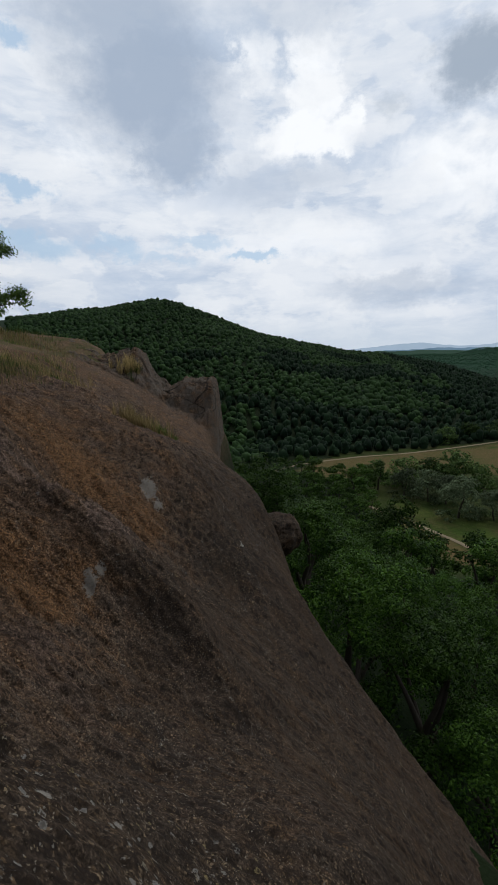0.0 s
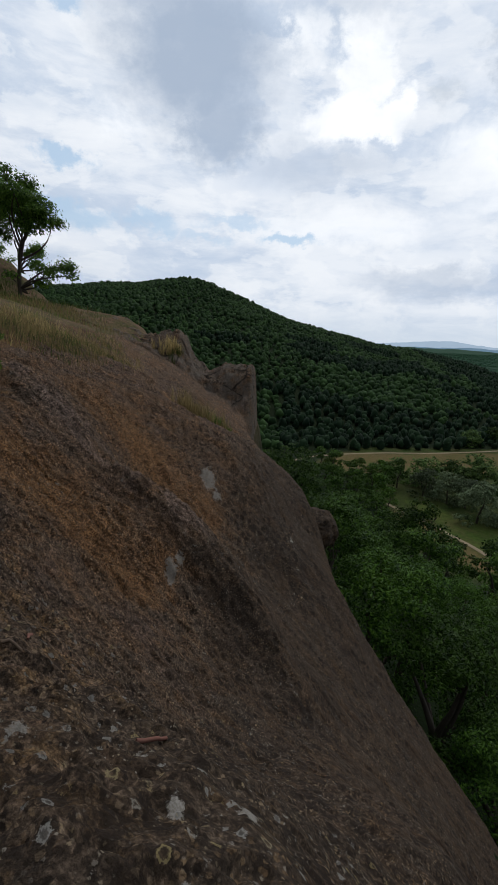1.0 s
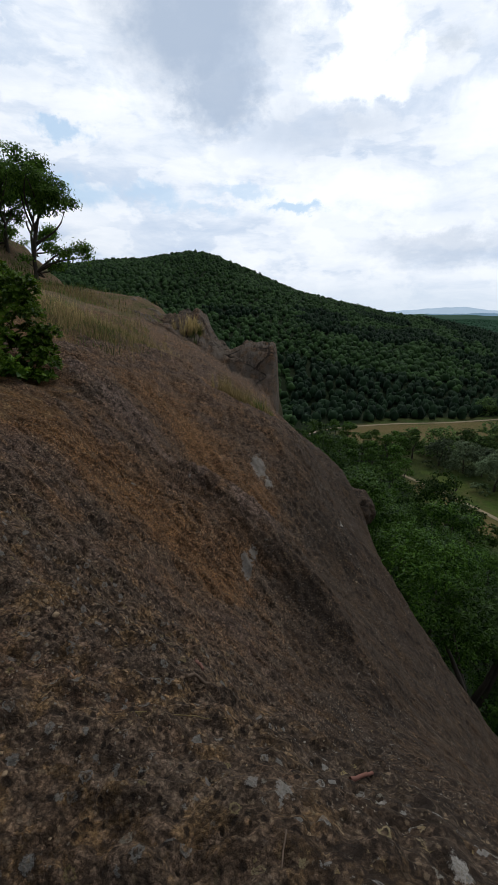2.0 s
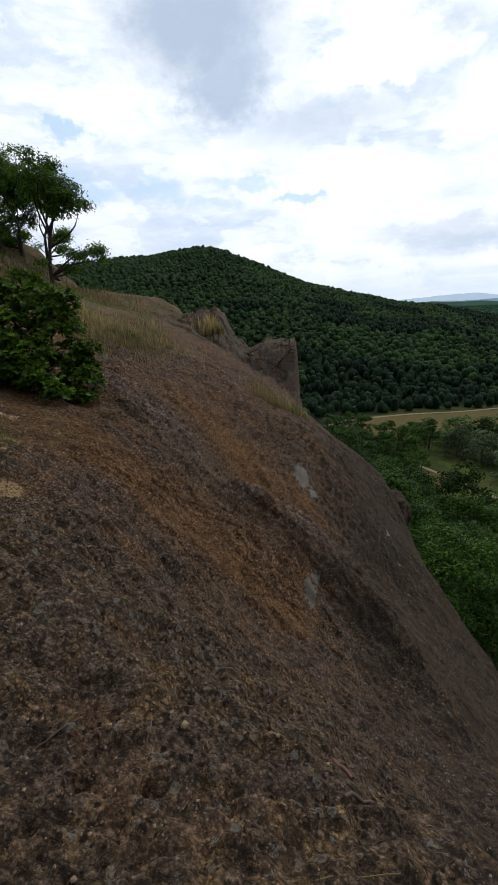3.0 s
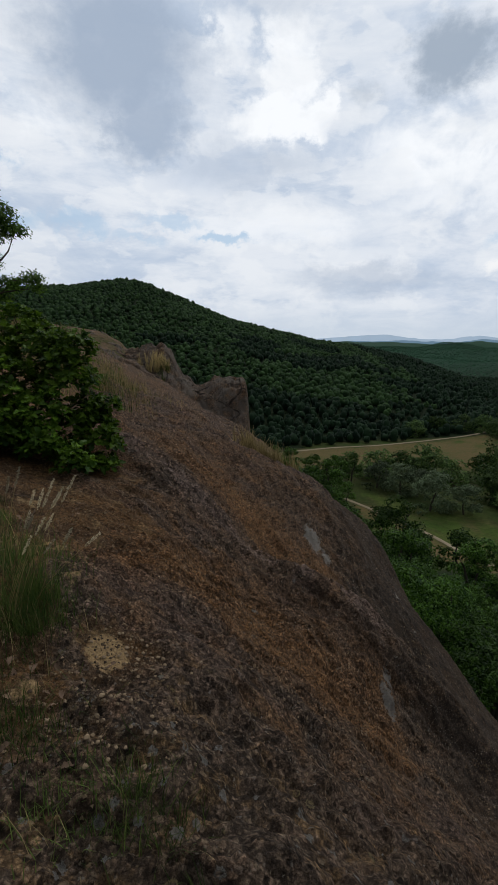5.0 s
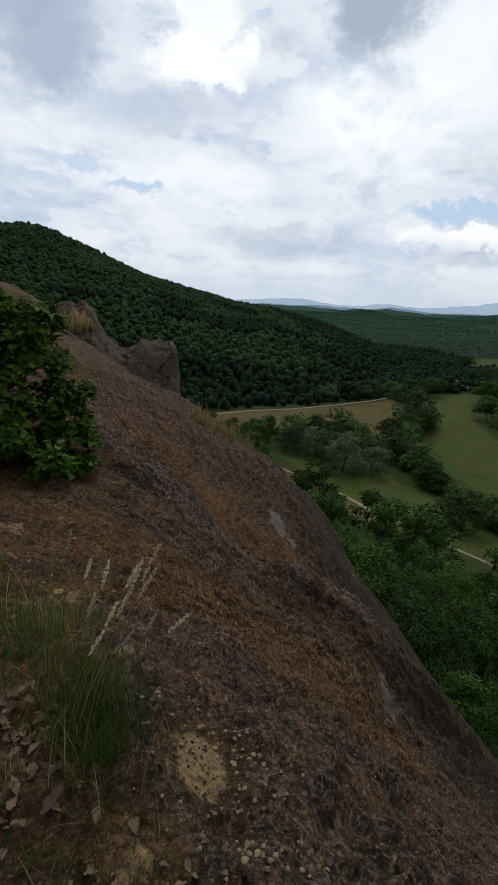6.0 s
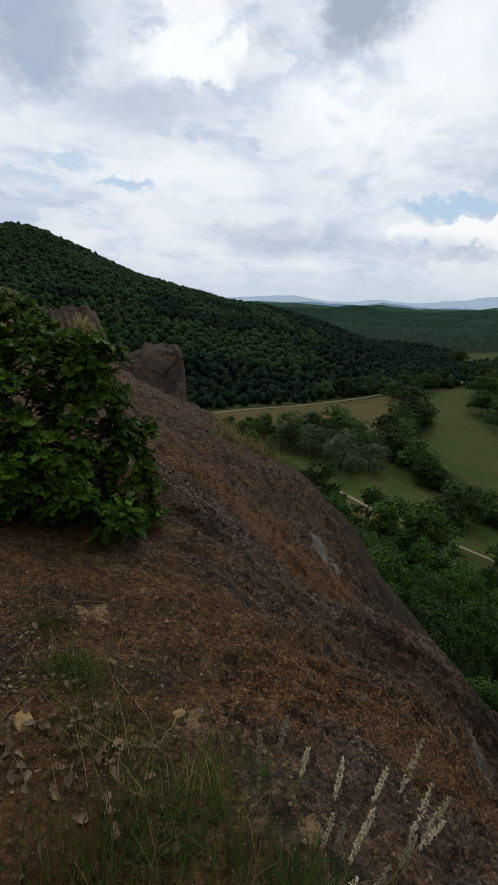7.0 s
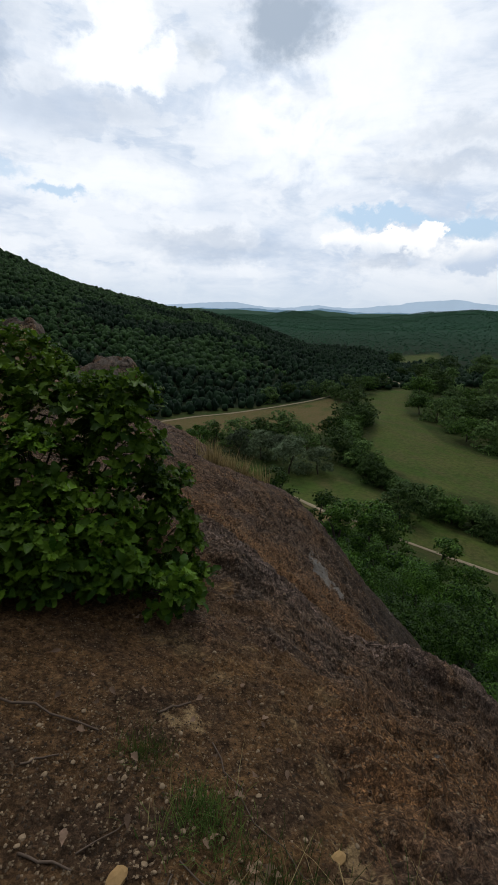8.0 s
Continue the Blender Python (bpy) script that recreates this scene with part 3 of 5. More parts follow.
def inside(x, y, ring, soft=2.0):
    """How far places lie inside a ring of corners, 0 to 1, with a soft border."""
    far, odd = np.full(x.shape, 1e9), np.zeros(x.shape, bool)
    for (ax, ay), (bx, by) in zip(ring, ring[1:] + ring[:1]):
        u = np.clip(((x - ax) * (bx - ax) + (y - ay) * (by - ay)) / ((bx - ax) ** 2 + (by - ay) ** 2), 0, 1)
        far = np.minimum(far, np.hypot(x - ax - u * (bx - ax), y - ay - u * (by - ay)))
        if ay != by:
            odd ^= ((ay > y) != (by > y)) & (x < (bx - ax) * (y - ay) / (by - ay) + ax)
    return ease(np.where(odd, far, -far), -soft, soft)


MEADOW = [(154, 238), (168, 247), (189, 257), (195, 250), (176, 230), (152, 201), (141, 181), (133, 161), (125, 142), (123, 129), (127, 119), (118, 84), (100, 76), (91, 86), (86, 97), (83, 102), (83, 112), (81, 118), (84, 127), (88, 137), (106, 161), (121, 181), (140, 216)]
GLADE = [(36, 138), (45, 136), (48, 126), (55, 121), (65, 122), (65, 113), (67, 101), (67, 90), (70, 85), (73, 75), (75, 70), (78, 56), (70, 52), (62, 62), (57, 68), (52, 73), (48, 77), (46, 84), (45, 95), (43, 105), (40, 119)]
FIELD = [(12, 180), (28, 194), (43, 200), (62, 204), (87, 213), (110, 223), (128, 232), (116, 205), (99, 179), (84, 165), (76, 176), (63, 180), (45, 172), (25, 164)]
VERGE = [(30, 128), (38, 122), (43, 106), (45.6, 92), (46, 84), (47, 79), (42, 75), (39, 80), (38, 92), (35, 104)]
FAR_FIELDS = [[(286, 380), (322, 455), (405, 470), (350, 400)], [(226, 285), (262, 335), (280, 305), (245, 268)]]


def make_ground():
    az = np.radians(np.unique(np.round(np.concatenate([np.arange(-180, -50, 2.0), np.arange(-50, 64, 0.5), np.arange(64, 180, 2.0)]), 3)))
    r = np.concatenate([np.geomspace(1.5, 48, 80), np.arange(50, 450, 2.6), np.geomspace(455, 4800, 80)])
    rr, aa = np.meshgrid(r, az, indexing="ij")
    x, y = rr * np.sin(aa) - 3, rr * np.cos(aa) + 4
    z = land_height(x, y)
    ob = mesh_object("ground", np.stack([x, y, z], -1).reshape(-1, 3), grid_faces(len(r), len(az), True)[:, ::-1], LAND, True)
    wob = 3.0 * fbm(x / 14, y / 14, 3, 77)
    grass = np.maximum(inside(x + wob, y + wob, MEADOW), inside(x + wob, y - wob, GLADE))
    dry = np.maximum(inside(x + wob, y - wob, FIELD), inside(x + wob, y + wob, VERGE))
    for ring in FAR_FIELDS:
        grass = np.maximum(grass, inside(x, y, ring, 6.0))
    flat = 0.55 * ease(-z, -VALLEY - 5.5, -VALLEY - 3.0) * (x > 30) * (y < np.where(x < 128, 202 + 0.22 * x, 262))
    hillside = ease(z, -6, -1) * (np.hypot(x, y) < 90)
    # fourth channel: how much haze tint the far ground takes
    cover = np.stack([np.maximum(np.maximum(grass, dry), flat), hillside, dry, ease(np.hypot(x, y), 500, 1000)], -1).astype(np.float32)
    attr = ob.data.color_attributes.new("cover", "FLOAT_COLOR", "POINT")
    attr.data.foreach_set("color", cover.ravel())
    return tagged(ob, "valley meadows, wooded hills and grassy hillside below a rock", "ground", kind="structure")


def make_road(points, width, label):
    """A worn dirt track draped on the valley floor."""
    pts = np.array(points, float)
    s = np.concatenate([[0], np.cumsum(np.hypot(*np.diff(pts, axis=0).T))])
    u = np.arange(0, s[-1], 1.0)
    x, y = np.interp(u, s, pts[:, 0]), np.interp(u, s, pts[:, 1])
    k = np.ones(9) / 9
    x[4:-4], y[4:-4] = np.convolve(x, k, "valid"), np.convolve(y, k, "valid")
    dx, dy = np.gradient(x), np.gradient(y)
    n = np.hypot(dx, dy)
    half = width / 2 * (1 + 0.25 * fbm(u / 6, u * 0, 3, 15))
    rows = []
    for side, lift in ((-1, 0.05), (-0.5, 0.16), (0, 0.2), (0.5, 0.16), (1, 0.05)):
        px, py = x - side * half * dy / n, y + side * half * dx / n
        rows.append(np.stack([px, py, land_height(px, py) + lift + 0.06], -1))
    ob = mesh_object("road", np.stack(rows).reshape(-1, 3), grid_faces(5, len(u)), DIRT, True)
    tagged(ob, label, "road", kind="structure")


def rock_marks(x, y):
    """Ledge line of the slope, and where ochre dirt, grey crust, soil and pale lichen lie on it."""
    line = y - (6.62 - 0.2 * (x + 4.16) + 0.16 * fbm(x * 1.1, y * 0.2, 3, 31))
    n1, n2 = fbm(x / 1.1, y / 1.1, 4, 71), fbm(x / 0.35, y / 0.35, 3, 72)
    ochre = np.exp(-((y - 5.05 - 0.08 * (x + 3)) / 0.72) ** 2) * ease(x, -6.0, -4.6) * ease(-x, 1.6, 2.2)
    ochre = np.maximum(ochre, np.exp(-((line - 2.0) / 0.9) ** 2) * ease(x, -6.0, -4.0) * ease(-x, 1.3, 2.0))
    ochre = np.maximum(ochre, 0.8 * np.exp(-(((x + 1.3) / 0.5) ** 2 + ((y - 1.35) / 0.5) ** 2)))
    ochre = np.clip(ochre + 0.35 * n1 + 0.2 * n2, 0, 1)
    crust = np.exp(-((line - 0.3) / 0.5) ** 2) * ease(x, -5.4, -4.4) * ease(-x, 0.9, 2.2)
    crust = np.clip(crust * (0.75 + 0.9 * n2 + 0.6 * n1), 0, 1)
    soil = ease(-x + 0.9 * n1 + 0.4 * n2, 4.0, 5.3) * ease(y + 0.8 * n1 + 0.3 * n2, 2.2, 3.6) * ease(-y, -7.6, -6.2)
    soil = np.maximum(soil, ease(-x + 0.5 * n1, 5.6, 6.3) * ease(y, 0, 2) * ease(-y, -12, -9.5))
    soil = np.maximum(soil, 0.42 * ease(-x + 0.6 * n1, 6.2, 7.2) * ease(-y, -26, -22) * ease(y, 9, 12))
    soil = np.maximum(soil, 1.2 * np.exp(-(((x + 4.0) / 0.17) ** 2 + ((y - 3.5) / 0.20) ** 2)))
    soil = np.clip(soil, 0, 1)
    pale = np.zeros_like(x)
    for cx, cy, r in ((-2.06, 9.08, 0.30), (-1.86, 8.85, 0.14), (-1.95, 5.50, 0.14), (-1.90, 5.72, 0.09), (-1.48, 1.38, 0.055), (-1.57, 1.38, 0.03), (-0.82, 1.93, 0.04), (-0.72, 1.99, 0.045), (-0.60, 2.1, 0.035), (-0.36, 9.5, 0.07), (-1.15, 1.54, 0.03), (-0.98, 1.30, 0.05), (-0.77, 1.43, 0.06)):
        pale = np.maximum(pale, np.exp(-((1.6 * (x - cx)) ** 2 + (y - cy) ** 2) / r ** 2))
    grown = ease(3.9 - y - 0.2 * (x + 3) + 0.7 * n1 + 0.3 * n2, -0.1, 1.1) * (1 - soil)
    return line, ochre, crust, soil, pale, grown


def sandy(x, y):
    """Small hollows filled with pale sandy earth."""
    out = np.zeros_like(x)
    for cx, cy, rx, ry, much in ((-4.04, 3.46, 0.085, 0.15, 1.0), (-4.58, 4.40, 0.12, 0.18, 0.46), (-5.0, 5.10, 0.16, 0.12, 0.46), (-4.30, 3.85, 0.05, 0.12, 0.5), (-4.25, 3.12, 0.08, 0.08, 0.5)):
        out = np.maximum(out, much * np.exp(-(((x - cx) / rx) ** 2 + ((y - cy) / ry) ** 2) ** 2))
    return out


def lumps(x, y, size, seed):
    """Rounded stones set in a matrix: height 0 to 1 over jittered cells."""
    x, y = x / size, y / size
    fx, fy = np.floor(x).astype(np.int64), np.floor(y).astype(np.int64)
    best = np.zeros_like(x)
    for dx in (-1, 0, 1):
        for dy in (-1, 0, 1):
            cx, cy = fx + dx, fy + dy
            px, py = cx + 0.5 + 0.42 * lattice(cx, cy, seed), cy + 0.5 + 0.42 * lattice(cx, cy, seed + 7)
            big = 0.25 + 0.32 * (lattice(cx, cy, seed + 13) + 1) / 2
            d = ((x - px) ** 2 + (y - py) ** 2) / big ** 2
            best = np.maximum(best, np.sqrt(np.clip(1 - d, 0, 1)) * big / 0.57)
    return best


def rock_relief(x, y):
    """Height of ledges, crags, stones and pits over the slope's large form, with the marks that go with them."""
    line, ochre, crust, soil, pale, grown = rock_marks(x, y)
    tall = (0.20 + 0.26 * ease(x, -3.4, -1.8)) * (0.95 + 0.25 * fbm(x / 0.6, y / 0.6, 3, 33))
    z = tall * np.where(line < 0, np.exp(-(line / (0.24 + 0.28 * ease(x, -3.0, -1.2))) ** 2), np.exp(-(line / 0.8) ** 2)) * ease(x, -5.2, -4.2) * ease(-x, -0.6, 0.9)
    rough = (1 - 0.8 * soil) * (0.55 + 0.45 * ease(-x, 0.3, 1.6))
    wx, wy = x + 0.03 * fbm(x / 0.25, y / 0.25, 2, 81), y + 0.03 * fbm(x / 0.25, y / 0.25, 2, 82)
    crag = 1 - 2 * np.abs(fbm(wx / 0.75, wy / 0.45, 3, 43, 0.5))
    chip = 1.3 * fbm(wx / 0.15, wy / 0.11, 4, 47, 0.6)
    # thin strata that run down the middle of the slope
    strata = ease(-x, 1.2, 2.4) * ease(y + 0.2 * x, 2.6, 3.8) * (1 - 0.6 * soil)
    chip = chip + (1.5 * fbm((0.96 * wx - 0.28 * wy) / 0.36, (0.28 * wx + 0.96 * wy) / 0.065, 3, 49, 0.6) - chip) * 0.75 * strata
    z = z + 0.09 * fbm(x / 0.9, y / 0.9, 3, 40) + rough * (0.080 * crag + 0.044 * chip)
    z = z - rough * 0.045 * ease(fbm(wx / 0.15, wy / 0.10, 3, 55), 0.12, 0.45)
    z = z + rough * (0.018 * lumps(wx, wy, 0.10, 3) + 0.010 * lumps(wx, wy, 0.05, 5))
    band = np.exp(-((line - 0.3) / 0.55) ** 2) * ease(x, -5.2, -4.2) * ease(-x, 0.8, 2.0)
    z = z + 0.045 * band * (1 - 2 * np.abs(fbm(x / 0.7, line / 0.10, 3, 66)))
    z = z + (0.5 + 0.5 * rough) * 0.014 * fbm(x / 0.04, y / 0.035, 2, 60)
    return z, ochre, crust, soil, pale, grown


def make_rock():
    xs = np.concatenate([np.arange(-13.0, -6.3, 0.07), np.arange(-6.3, 0.2, 0.0195), np.arange(0.2, 5.6, 0.045)])
    ys = [-3.0]
    while ys[-1] < 33:
        here = ys[-1]
        ys.append(here + (0.06 if here < 0.4 else 0.019 if here < 5.5 else min(0.019 + 0.010 * (here - 5.5), 0.055 if 24.5 < here < 30.6 else 0.12)))
    x, y = np.meshgrid(xs, np.array(ys))
    rise, ochre, crust, soil, pale, grown = rock_relief(x, y)
    z = cliff_height(x, y) + rise
    line = rock_marks(x, y)[0]
    # strip below the ledge line for crust and painted shade
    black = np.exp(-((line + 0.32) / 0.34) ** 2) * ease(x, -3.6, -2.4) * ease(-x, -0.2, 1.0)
    block = ease(y, 24, 26)
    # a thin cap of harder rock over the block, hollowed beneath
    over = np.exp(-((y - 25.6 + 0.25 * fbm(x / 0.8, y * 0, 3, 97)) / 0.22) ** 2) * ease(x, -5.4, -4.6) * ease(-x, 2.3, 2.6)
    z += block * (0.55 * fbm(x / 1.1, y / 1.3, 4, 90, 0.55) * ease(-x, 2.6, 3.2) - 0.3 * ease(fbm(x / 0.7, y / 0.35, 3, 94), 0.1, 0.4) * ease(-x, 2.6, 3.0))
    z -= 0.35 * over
    z -= 0.9 * ease(-x, 11.0, 12.8) + 0.15 * ease(-x, 8.5, 9.5)
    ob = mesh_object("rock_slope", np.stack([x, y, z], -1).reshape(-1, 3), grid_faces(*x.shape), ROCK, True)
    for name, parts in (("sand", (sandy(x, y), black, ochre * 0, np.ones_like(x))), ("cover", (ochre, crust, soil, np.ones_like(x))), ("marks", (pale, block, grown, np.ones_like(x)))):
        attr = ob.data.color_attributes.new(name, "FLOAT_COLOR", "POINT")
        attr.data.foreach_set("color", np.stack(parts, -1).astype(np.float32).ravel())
    return tagged(ob, "dark brown conglomerate rock slope breaking into a cliff", "rock", kind="structure")


def rock_at(x, y):
    """Height of the rock's surface at one place."""
    a, b = np.array([float(x)]), np.array([float(y)])
    return float((cliff_height(a, b) + rock_relief(a, b)[0])[0])


def land_at(x, y):
    return float(land_height(np.array([float(x)]), np.array([float(y)]))[0])


def make_mountains(name, r, bearings, heights, rough, seed, mat):
    """A far range: crest heights by bearing, broken by small peaks."""
    az = np.arange(-75, 130, 0.2)
    crest = np.interp(az, bearings, heights) + rough * fbm(az * 0.9, az * 0, 5, seed, 0.55)
    low = np.full_like(az, -120.0)
    x, y = r * np.sin(np.radians(az)), r * np.cos(np.radians(az))
    v = np.stack([np.stack([x, y, crest], -1), np.stack([x * 0.985, y * 0.985, low], -1)])
    ob = mesh_object(name, v.reshape(-1, 3), grid_faces(2, len(az)), mat, False)
    tagged(ob, "mountains on the far horizon, glowing pale blue in place of haze", "backdrop", kind="structure")


make_ground()
make_road([(31, 133), (36, 124), (40, 116), (44.7, 104.5), (46.4, 93.5), (46.7, 86.8), (47.3, 81.6), (49, 78.2), (51, 75.8), (54, 72.6), (57, 69), (64, 60), (72, 48)], 1.15, "pale dirt track across the valley meadow")
make_road([(4, 176), (14, 187), (27.4, 194), (43, 200.5), (63, 205), (86, 214.5), (110, 226), (120, 232), (140, 246)], 1.7, "pale dirt track along the foot of the wooded hill")
make_road([(203, 276), (206, 280), (214, 300), (236, 330), (262, 352)], 3.0, "pale dirt track by a bare earth bank")
make_rock()


def make_knob():
    """A rounded nose of rock that juts from the cliff."""
    bm = bmesh.new()
    bmesh.ops.create_icosphere(bm, subdivisions=5, radius=1.0)
    for q in bm.verts:
        k = 1 + 0.22 * noise.fractal(q.co * 1.2, 1.0, 2.0, 4) + 0.03 * noise.noise(q.co * 9)
        q.co = Vector((q.co.x * 0.74 * k, q.co.y * 0.9 * k, q.co.z * 0.62 * k + 0.12 * q.co.x))
    me = bpy.data.meshes.new("rock_nose")
    bm.to_mesh(me)
    bm.free()
    me.polygons.foreach_set("use_smooth", [True] * len(me.polygons))
    me.materials.append(ROCK)
    ob = new("rock_nose", me)
    ob.location = (0.56, 14.8, -3.86)
    tagged(ob, "rounded nose of brown rock jutting from the cliff", "rock", kind="structure")


make_knob()
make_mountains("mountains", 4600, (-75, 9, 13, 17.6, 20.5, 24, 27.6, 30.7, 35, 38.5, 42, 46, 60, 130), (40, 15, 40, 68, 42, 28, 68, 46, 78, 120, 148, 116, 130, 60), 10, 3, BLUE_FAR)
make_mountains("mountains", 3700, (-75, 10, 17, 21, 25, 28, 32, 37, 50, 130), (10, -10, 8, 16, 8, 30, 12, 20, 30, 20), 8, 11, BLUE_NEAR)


# ---- growing things ----
def part(name, ob, parent, label=""):
    """Makes a mesh object a part of a thing or of another part."""
    ob.name = name
    ob.parent = parent
    return tagged(ob, label)


def tube(points, radii, sides=7):
    """Places and faces of a bent, tapering stem."""
    points, radii = np.asarray(points, float), np.asarray(radii, float)
    way = np.gradient(points, axis=0)
    way /= np.linalg.norm(way, axis=1, keepdims=True) + 1e-9
    ref = np.where(np.abs(way[:, 2:3]) > 0.9, [[1.0, 0, 0]], [[0, 0, 1.0]])
    a = np.cross(way, ref)
    a /= np.linalg.norm(a, axis=1, keepdims=True) + 1e-9
    c = np.cross(way, a)
    turn = np.linspace(0, 2 * np.pi, sides, endpoint=False)
    ring = np.cos(turn)[None, :, None] * a[:, None] + np.sin(turn)[None, :, None] * c[:, None]
    return (points[:, None] + ring * radii[:, None, None]).reshape(-1, 3), grid_faces(len(points), sides, True)


def merged(pieces):
    """Several (places, faces) pairs as one."""
    verts, faces, k = [], [], 0
    for v, f in pieces:
        verts.append(v)
        faces.append(f + k)
        k += len(v)
    return np.concatenate(verts), np.concatenate(faces)


def leaf_quads(at, out, length, width, rng, jitter=0.55):
    """Leaves as slim four-cornered blades at places, facing roughly outwards."""
    n = len(at)
    normal = out + rng.normal(0, jitter, (n, 3))
    normal /= np.linalg.norm(normal, axis=1, keepdims=True) + 1e-9
    along = np.cross(normal, rng.normal(0, 1, (n, 3)))
    along /= np.linalg.norm(along, axis=1, keepdims=True) + 1e-9
    side = np.cross(normal, along)
    size = rng.uniform(0.65, 1.3, (n, 1))
    a, s = along * length * size, side * width * size
    bend = normal * length * 0.18 * size
    v = np.stack([at - a * 0.5, at - a * 0.05 + s * 0.5 - bend, at + a * 0.5, at - a * 0.05 - s * 0.5 - bend], 1)
    return v.reshape(-1, 3), np.arange(4 * n).reshape(n, 4)


def sphere_ways(n, rng, low=-1.0):
    z = rng.uniform(low, 1.0, n)
    a = rng.uniform(0, 2 * np.pi, n)
    r = np.sqrt(1 - z * z)
    return np.stack([r * np.cos(a), r * np.sin(a), z], -1)


def crown_leaves(lobes, clumps, per, clump_r, length, width, rng, low=-0.55):
    """Leaves in many small sprays over the lobes of a crown."""
    lobes = np.asarray(lobes, float)
    pick = rng.choice(len(lobes), clumps, p=lobes[:, 3] ** 2 / np.sum(lobes[:, 3] ** 2))
    way = sphere_ways(clumps, rng, low)
    reach = lobes[pick, 3:4] * rng.uniform(0.45, 1.10, (clumps, 1)) ** 0.4
    centre = lobes[pick, :3] + way * reach * np.array([1, 1, 0.8])
    at = np.repeat(centre, per, 0) + rng.normal(0, 1, (clumps * per, 3)) * clump_r * np.array([1, 1, 0.55])
    out = np.repeat(way * 0.85 + np.array([0, 0, 0.4]), per, 0)
    return leaf_quads(at, out, length, width, rng, 0.28)


def make_tree(name, label, category, height, spread, seed, mat, clumps, per, length, limbs=6, bare=0.3, lean=(0, 0), clump_r=0.3, lobes_n=12, limb_parts=True, given=(), fat=(0.15, 0.24), girth=0.028):
    """A broad tree: bent trunk, limbs, and a crown of sprays with gaps. Its foot is at the origin."""
    rng = np.random.default_rng(seed)
    root = new(name)
    tagged(root, label, category)
    top = np.array([lean[0], lean[1], height * 0.8])
    u = np.linspace(0, 1, 9)[:, None]
    wave = np.cumsum(rng.normal(0, 0.035 * height, (9, 3)) * [1, 1, 0.1], 0) * u
    stem = u * top + wave + [0, 0, -0.4]
    thick = height * girth
    v, f = tube(stem, thick * (1.15 - 0.95 * u[:, 0]) + 0.01, 8)
    part("trunk", mesh_object("trunk", v, f, BARK, True), root)
    lobes, pieces = [], []
    for i in range(lobes_n):
        a = i * 2.4 + rng.uniform(-0.4, 0.4)
        h = height * rng.uniform(bare + 0.12, 0.9)
        reach = spread * 0.5 * (1 - 0.55 * max(0, (h / height - 0.5)) * 2) * rng.uniform(0.55, 0.85)
        lobes.append((top[0] * h / height + reach * math.cos(a), top[1] * h / height + reach * math.sin(a), h, spread * rng.uniform(*fat)))
    lobes.append((top[0], top[1], height * 0.88, spread * 0.2))
    lobes = list(given) or lobes
    for x, y, z, r in lobes[:limbs]:
        k = np.clip((z / height) * 0.85 - 0.05, 0.25, 0.95)
        start = np.array([np.interp(k, u[:, 0], stem[:, i]) for i in range(3)])
        w = np.linspace(0, 1, 6)[:, None]
        way = start + w * (np.array([x, y, z]) - start) + np.sin(w * np.pi) * rng.normal(0, 0.05 * spread, 3)
        pieces.append(tube(way, thick * 0.5 * (1.1 - 0.9 * w[:, 0]) + 0.006, 5))
    if limb_parts:
        for v, f in pieces:
            part("limb", mesh_object("limb", v, f, BARK, True), root)
    elif pieces:
        tagged(part("branch_work", mesh_object("branch_work", *merged(pieces), BARK, True), root), kind="stuff")
    v, f = crown_leaves(lobes, clumps, per, clump_r, length, length * 0.62, rng)
    part("crown", mesh_object("crown", v, f, mat), root)
    return root


def spin(x, y, z, turn, size):
    return Matrix.LocRotScale((x, y, z), Euler((0, 0, turn)), (size, size, size))


def put_copy(model, x, y, z, turn, size):
    """A copy of a model at a place, turned and scaled."""
    ob = copy_thing(model, Matrix.Identity(4))
    ob.matrix_basis = spin(x, y, z, turn, size)
    return ob


def free_of_fields(x, y, margin=0.3):
    a, b = np.array([float(x)]), np.array([float(y)])
    return all(inside(a, b, ring, 2.5)[0] < margin for ring in (MEADOW, GLADE, FIELD, VERGE, *FAR_FIELDS))


